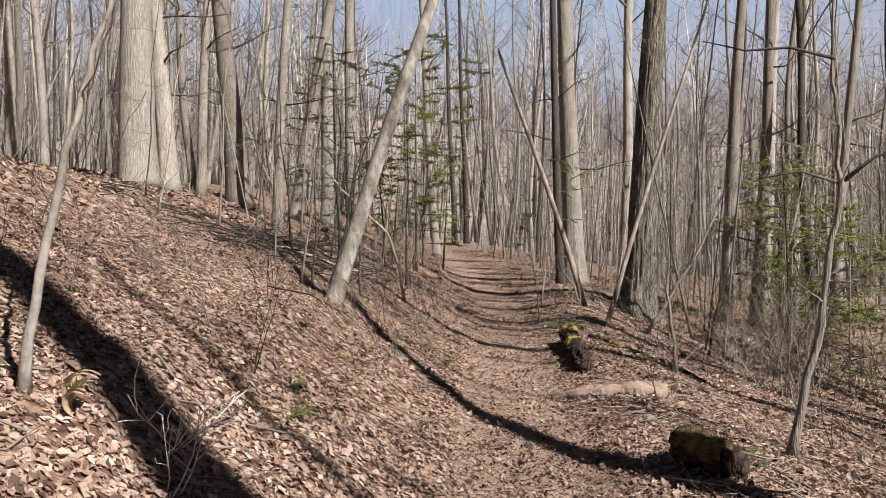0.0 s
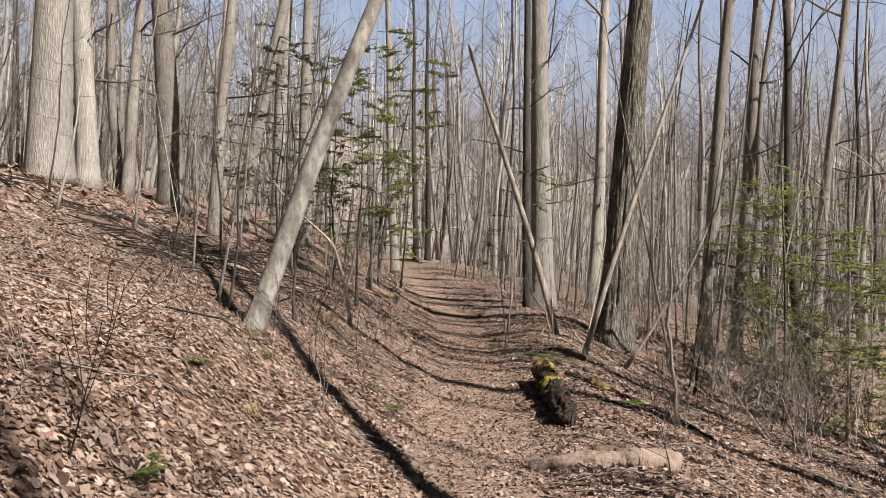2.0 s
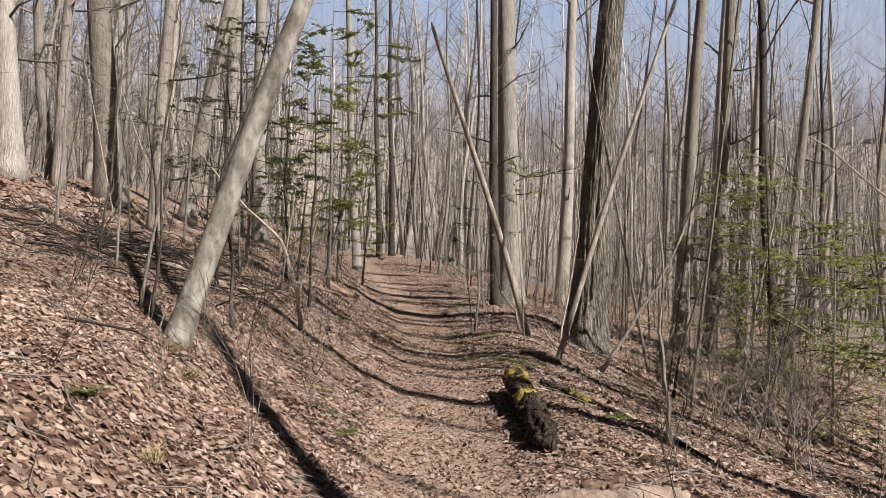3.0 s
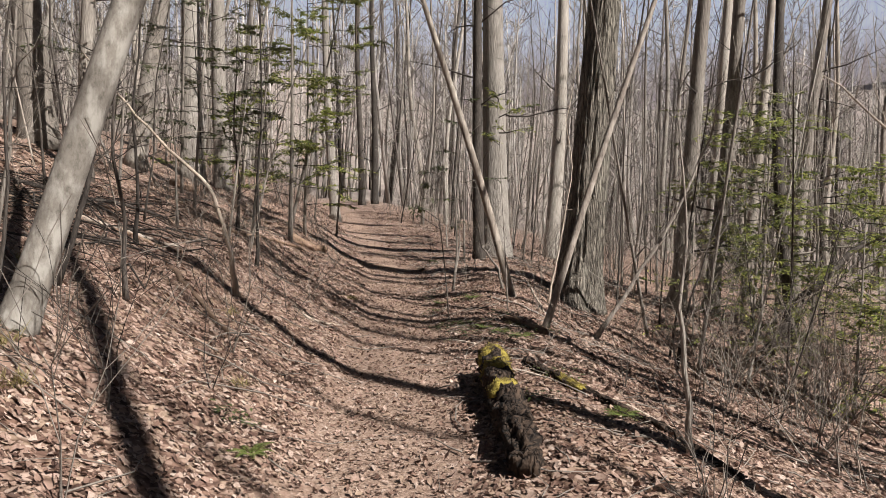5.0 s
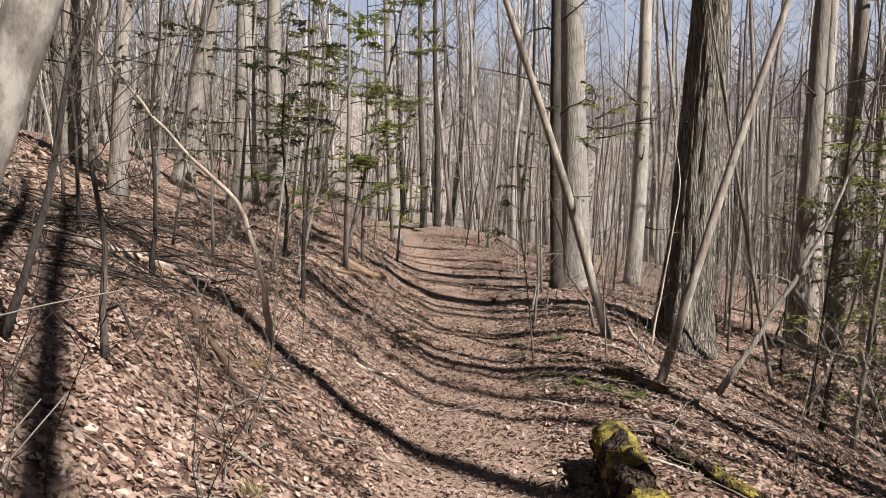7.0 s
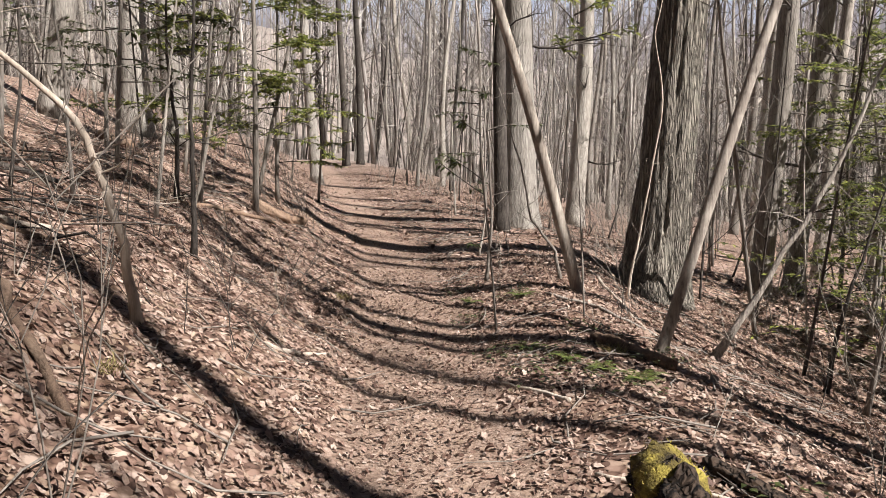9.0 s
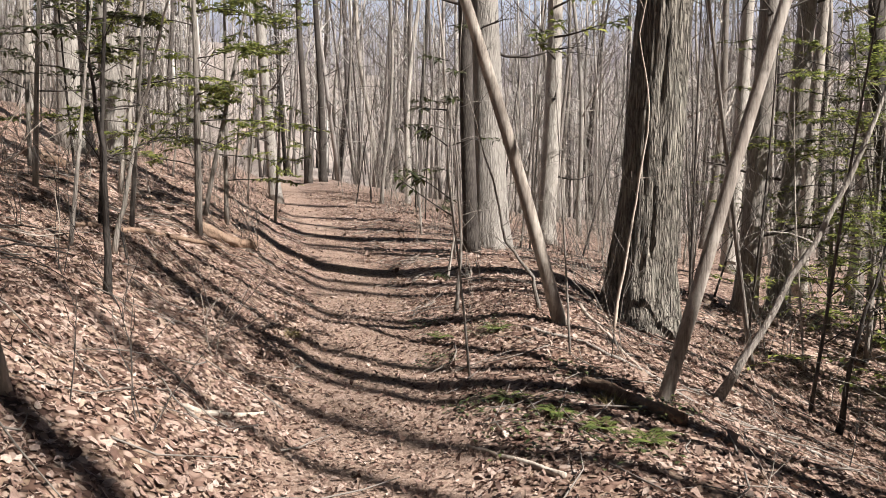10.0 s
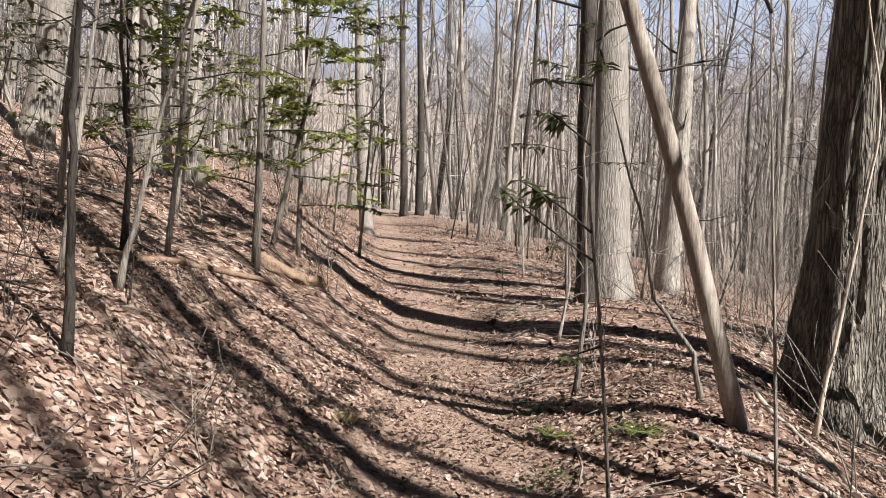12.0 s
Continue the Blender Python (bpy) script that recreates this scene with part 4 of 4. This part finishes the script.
for k, (x, y, s) in enumerate([(-1.06, 5.06, 0.22), (-0.95, 4.5, 0.17), (2.36, 12.6, 0.19), (2.55, 12.4, 0.2), (2.2, 12.9, 0.16), (2.0, 13.3, 0.15), (-1.9, 2.75, 0.16), (2.15, 5.1, 0.2), (0.05, 8.6, 0.16), (2.35, 15.0, 0.2), (-1.35, 6.9, 0.16), (2.7, 9.6, 0.2), (1.9, 15.3, 0.18)]):
    fern(x, y, s, 50 + k)


def tuft(x, y, size, seed):
    r = random.Random(seed)
    top = thing("grass_tuft", x, y, "tuft of yellowed grass and moss", "grass", "grass tufts")
    b = Build()
    for _ in range(70):
        a, l = r.uniform(0, 6.28), size * r.uniform(0.5, 1.2)
        p = Vector((r.uniform(-1, 1), r.uniform(-1, 1), 0)) * size * 0.6
        b.blade(p, Vector((math.cos(a), math.sin(a), r.uniform(0.4, 1.6))), Vector((0, 0, 1)), l, 0.006, 0.3)
    tagged(part("blade", b, LEAF_GRASS, top), kind="stuff")


for k, (x, y, s) in enumerate([(-1.75, 3.35, 0.1), (-1.3, 8.5, 0.16), (-1.1, 8.2, 0.13), (0.55, 15.4, 0.12), (-0.6, 11.6, 0.12), (-0.9, 6.6, 0.1), (2.6, 13.0, 0.12), (-2.0, 10.4, 0.15), (2.0, 9.9, 0.1), (-0.2, 9.6, 0.1)]):
    tuft(x, y, s, 80 + k)


def low_plant(x, y, size, seed):
    r = random.Random(seed)
    top = thing("creeping_plant", x, y, "low dark green creeping plant among leaves", "plant", "creeping plants")
    b = Build()
    for _ in range(60):
        a, d = r.uniform(0, 6.28), size * r.random() ** 0.6
        px, py = x + math.cos(a) * d, y + math.sin(a) * d
        p = Vector((px, py, ground(px, py) + r.uniform(0.015, 0.07))) - top.location
        an = r.uniform(0, 6.28)
        b.blade(p, Vector((math.cos(an), math.sin(an), r.uniform(-0.2, 0.5))), Vector((0, 0, 1)), r.uniform(0.025, 0.06), r.uniform(0.015, 0.03), 0.2)
    tagged(part("foliage", b, LEAF_DEEP, top), kind="stuff")


for k, (x, y, s) in enumerate([(1.9, 12.6, 0.3), (2.15, 12.95, 0.25), (2.35, 12.2, 0.3), (1.75, 13.3, 0.22), (2.3, 15.1, 0.25), (1.75, 14.6, 0.2), (2.9, 12.9, 0.25), (2.6, 13.6, 0.25), (1.9, 15.9, 0.25), (2.5, 10.6, 0.25), (2.1, 9.8, 0.2), (-1.5, 8.7, 0.25), (-0.1, 9.0, 0.15), (2.0, 4.6, 0.15)]):
    low_plant(x, y, s, 120 + k)


def dead_twigs(x, y, height, seed, material, label, group, count=3, spread=0.35):
    r = random.Random(seed)
    top = thing("bare_seedling", x, y, label, "seedling", group, sink=0.02)
    b = Build()
    for _ in range(count):
        branching(b, r, (r.uniform(-0.04, 0.04), r.uniform(-0.04, 0.04), 0), (r.uniform(-spread, spread), r.uniform(-spread, spread), 1), height * r.uniform(0.7, 1.1), 0.0045, 1, 5, 0.25, 0.04)
        part("stem", b, material, top)
        b = Build()
    return top


dead_twigs(-1.13, 2.95, 0.42, 1, TWIG_BLEACHED, "bleached forked dead twigs on the bank", "bleached twigs", 3, 0.6)
dead_twigs(-1.25, 3.3, 0.40, 2, TWIG_BLEACHED, "bleached forked dead twigs on the bank", "bleached twigs", 4, 0.9)
SEEDLINGS = [dead_twigs(-1.6 - 0.4 * k, 7.0 + 1.3 * k, 0.55 + 0.14 * k, 5 + k, (BARK_DARK, BARK_TWIG)[k % 2], "thin bare seedling among dry leaves", "bare seedlings", 1 + k % 3) for k in range(6)]
r = random.Random(31)
for k in range(110):
    y = r.uniform(4.5, 24)
    u = r.choice((r.uniform(-5, -1.15), r.uniform(1.25, 5.5)))
    x = u + interp(y, TRAIL_X)
    copy_thing(SEEDLINGS[k % 6], Matrix.Translation((x, y, ground(x, y) - 0.02)) @ pose(0, 0, 0, r.uniform(-14, 14), r.uniform(-14, 14), r.uniform(0, 360)))
for k in range(90):
    y = r.uniform(18, 38)
    x = r.choice((r.uniform(-4, -1.0), r.uniform(1.1, 5.5))) + interp(y, TRAIL_X)
    copy_thing(SEEDLINGS[(k * 5) % 6], Matrix.Translation((x, y, ground(x, y) - 0.02)) @ pose(0, 0, 0, r.uniform(-18, 18), r.uniform(-18, 18), r.uniform(0, 360)))


# ---- saplings and brush of the woods ----
SAPLINGS = []
for k, (d, h, mat, label) in enumerate([(0.04, 5.0, BARK_DARK, "dark bare sapling"), (0.03, 3.8, BARK_TWIG, "thin bare brown sapling"), (0.05, 6.5, BARK_GREY, "slender bare grey sapling"), (0.06, 7.5, BARK_GREY, "tall slender bare sapling"), (0.025, 3.0, BARK_DARK, "thin dark bare sapling"), (0.045, 5.5, BARK_PALE, "slender bare pale sapling")]):
    SAPLINGS.append(stand("woodland_sapling", 5.4 + k, 17 + 1.7 * k, d, h, (random.Random(k + 5).uniform(-0.12, 0.12), 0), mat, label + " in the woods", "sapling", "saplings of the woods", seed=90 + k, sides=6, limbs=13, first_limb=0.16, limb_depth=1, sway=0.06, flare=0.2, limb_length=0.26, fork=4, crown_material=mat, joined=True, low=0))
r = random.Random(77)
done = 0
while done < 250:
    y = 11.5 + 34 * r.random() ** 1.2
    u = r.choice((-1, 1)) * r.uniform(1.5, 4 + 0.5 * y)
    if (y < 22 and -2.9 < u < 3.4) or (u < 0 and y < 15.5) or (u < -9 and y < 16) or (u > 0 and y < 22 and r.random() < 0.15) or (-7 < u < 0 and y < 24 and r.random() < 0.5):
        continue
    x = u + interp(y, TRAIL_X)
    copy_thing(SAPLINGS[done % 6], Matrix.Translation((x, y, ground(x, y) - 0.12)) @ pose(0, 0, 0, r.gauss(0, 9), r.gauss(0, 9), r.uniform(0, 360)))
    done += 1


def brush(x, y, seed, stems=8, height=1.5):
    r = random.Random(seed)
    top = thing("bare_shrub", x, y, "leafless brown shrub of many thin stems", "shrub", "bare brush on the slope", sink=0.05)
    for side in range(stems):
        b = Build()
        branching(b, r, (r.uniform(-0.2, 0.2), r.uniform(-0.2, 0.2), 0), (r.uniform(-0.7, 0.7), r.uniform(-0.7, 0.7), 1), height * r.uniform(0.6, 1.2), 0.008, 1, 6, 0.28, 0.05)
        part("stem", b, (BARK_TWIG, BARK_GREY)[side % 2], top)
    return top


BRUSH = [brush(5.2 + 1.2 * k, 11.5 + 1.1 * k, 200 + k, 6 + 2 * k, 1.2 + 0.3 * k) for k in range(4)]
r = random.Random(78)
done = 0
while done < 75:
    y = 10 + 30 * r.random()
    u = r.uniform(-12, 16)
    if (y < 24 and -3.6 < u < 4.5) or abs(u) < 1.6 or (u < 0 and y < 16) or (y < 15 and u < 6):
        continue
    x = u + interp(y, TRAIL_X)
    copy_thing(BRUSH[done % 4], Matrix.Translation((x, y, ground(x, y) - 0.05)) @ pose(0, 0, 0, 0, 0, r.uniform(0, 360)))
    done += 1


for x, y in ((4.6, 9.6), (5.4, 10.9), (5.0, 12.3), (6.3, 12.6), (6.1, 9.4), (7.0, 11.0), (5.9, 13.7), (4.9, 18.3), (5.6, 19.8), (3.3, 24.6), (3.0, 28.0), (-1.8, 27.5), (3.6, 31.5), (-3.6, 23.0)):
    copy_thing(BRUSH[int(x * 7 + y * 3) % 4], Matrix.Translation((x, y, ground(x, y) - 0.05)) @ pose(0, 0, 0, 0, 8 * math.sin(9 * x), 137 * y))


# ---- leaf litter ----
def litter(name, count, y0, y1, u0, u1, size, trail_keep, seed, label, material=None):
    """Fallen leaves, each a lobed and curled blade of its own, strewn over the slope."""
    g = np.random.default_rng(seed)
    y = g.uniform(y0, y1, count)
    u = g.uniform(u0, u1, count)
    keep = ((np.abs(u) > 0.55) | (g.random(count) < trail_keep)) & (u > -0.72 * y - 0.5) & (u < 0.85 * y + 0.8)
    y, u = y[keep], u[keep]
    n = len(y)
    x = u + np.array([interp(v, TRAIL_X) for v in y])
    h = np.array([ground(a, c) for a, c in zip(x, y)])
    gx = np.array([(lie(a + 0.1, c) - lie(a - 0.1, c)) / 0.2 for a, c in zip(x, y)])
    gy = np.array([(lie(a, c + 0.1) - lie(a, c - 0.1)) / 0.2 for a, c in zip(x, y)])
    wide = g.uniform(0.10, 0.34, n)
    zero, one = np.zeros(n), np.ones(n)
    al = np.stack([zero, one * 0.3, one * 0.72, one, one * 0.72, one * 0.3, one * 0.5], 1)
    ac = np.stack([zero, wide, wide * 0.85, zero, -wide * 0.85, -wide, zero], 1)
    ac = ac * g.uniform(0.6, 1.4, ac.shape)
    al = al + g.uniform(-0.08, 0.08, al.shape)
    curl, bow = g.uniform(-1.2, 3.0, n)[:, None], g.uniform(-1.3, 1.4, n)[:, None]
    up = curl * ac ** 2 + bow * (al - 0.5) ** 2 + g.uniform(-0.10, 0.10, al.shape)
    al = al - 0.5
    roll, pitch = np.clip(g.normal(0, 0.34, n), -0.85, 0.85)[:, None], np.clip(g.normal(0, 0.24, n), -0.7, 0.7)[:, None]
    up = up + ac * np.tan(roll) + al * np.tan(pitch)
    s = (np.clip(np.exp(g.normal(-0.06, 0.32, n)), 0.45, 1.5) * size)[:, None]
    al, ac, up = al * s, ac * s, up * s
    a = g.uniform(0, 2 * np.pi, n)[:, None]
    dx, dy = al * np.cos(a) - ac * np.sin(a), al * np.sin(a) + ac * np.cos(a)
    low = -up.min(1)[:, None] * 0.75
    z = h[:, None] + gx[:, None] * dx + gy[:, None] * dy + up + low + g.uniform(0.0, 0.014, n)[:, None]
    co = np.stack([x[:, None] + dx, y[:, None] + dy, z], 2).reshape(-1, 3)
    fan = np.array([[k, 6, (k + 1) % 6] for k in range(6)])[:, ::-1]
    tris = (np.arange(n)[:, None, None] * 7 + fan[None]).reshape(-1)
    me = bpy.data.meshes.new(name)
    me.vertices.add(n * 7)
    me.vertices.foreach_set("co", co.reshape(-1))
    me.loops.add(len(tris))
    me.loops.foreach_set("vertex_index", tris.astype(np.int32))
    me.polygons.add(len(tris) // 3)
    me.polygons.foreach_set("loop_start", np.arange(0, len(tris), 3, dtype=np.int32))
    me.polygons.foreach_set("use_smooth", [True] * (len(tris) // 3))
    me.update(calc_edges=True)
    me.materials.append(material or LEAF_DRY)
    tagged(new(name, me), label, "leaves", kind="stuff")


litter("leaf_litter", 160000, 1.8, 17.5, -5.5, 5.5, 0.038, 0.4, 1, "brown curled dry oak leaves covering the slope")
litter("leaf_litter", 7000, 2.2, 17, -5, 5, 0.055, 0.06, 6, "large pale crinkled dry leaves lying on top", material=LEAF_PALE)
litter("leaf_litter", 17000, 1.8, 24, -0.8, 0.8, 0.030, 1.0, 2, "small broken leaf crumbs trodden into the trail")
litter("leaf_litter", 15000, 17.5, 36, -5, 6, 0.06, 0.35, 3, "brown dry leaves on the far slope")
litter("leaf_litter", 14000, 1.8, 5.5, -3.4, 2.6, 0.034, 0.6, 7, "small broken brown leaves beside the start of the trail")
litter("leaf_litter", 5000, 8, 20, -11, -5.5, 0.10, 1.0, 4, "brown dry leaves on top of the bank")
litter("leaf_litter", 5000, 8, 20, 5.5, 11, 0.10, 1.0, 5, "brown dry leaves down the slope")


def single_leaves():
    """The large leaves that lie uppermost beside the trail, one by one."""
    r = random.Random(404)
    shapes = []
    for k in range(8):
        b = Build()
        half = [(0.0, 0.02), (0.14, r.uniform(0.12, 0.2)), (0.26, r.uniform(0.07, 0.12)), (0.42, r.uniform(0.24, 0.34)), (0.56, r.uniform(0.12, 0.18)), (0.74, r.uniform(0.2, 0.28)), (0.86, r.uniform(0.08, 0.13))]
        rim = half + [(1.0, 0.0)] + [(a, -w * r.uniform(0.85, 1.15)) for a, w in half[::-1]]
        curl, bow = r.uniform(0.2, 1.6), r.uniform(-0.5, 0.8)
        rib = [(a, 0.0) for a in (0.0, 0.26, 0.5, 0.74, 1.0)]
        for a, w in rim + rib[1:4]:
            b.v.append(Vector((a - 0.5, w, curl * w * w + bow * (a - 0.5) ** 2 + r.uniform(-0.015, 0.015))) * 0.105)
        n = len(rim)
        for k2 in range(n):
            a0, a1 = rim[k2][0], rim[(k2 + 1) % n][0]
            near = n + (0 if (a0 + a1) / 2 < 0.38 else (1 if (a0 + a1) / 2 < 0.62 else 2))
            b.f.append((k2, (k2 + 1) % n, near))
        for side in (1, -1):
            i, j = (3, 5) if side > 0 else (n - 3, n - 5)
            b.f += [(i, n, n + 1), (j, n + 1, n + 2)]
        shapes.append(b.mesh("leaf", LEAF_SINGLE))
    for k in range(290):
        y = r.uniform(3.0, 14.0)
        u = r.choice((-1, -1, 1)) * r.uniform(0.35, 3.2)
        x = u + interp(y, TRAIL_X)
        ob = new("leaf", shapes[k % 8])
        gx, gy = (lie(x + 0.1, y) - lie(x - 0.1, y)) / 0.2, (lie(x, y + 0.1) - lie(x, y - 0.1)) / 0.2
        tilt = Vector((-gx, -gy, 1)).to_track_quat("Z", "Y").to_matrix().to_4x4()
        ob.parent = ground_sheet
        ob.matrix_basis = Matrix.Translation((x, y, ground(x, y) + 0.022)) @ tilt @ pose(0, 0, 0, r.gauss(0, 10), r.gauss(0, 10), r.uniform(0, 360)) @ Matrix.Scale(r.uniform(0.42, 0.75), 4)


single_leaves()
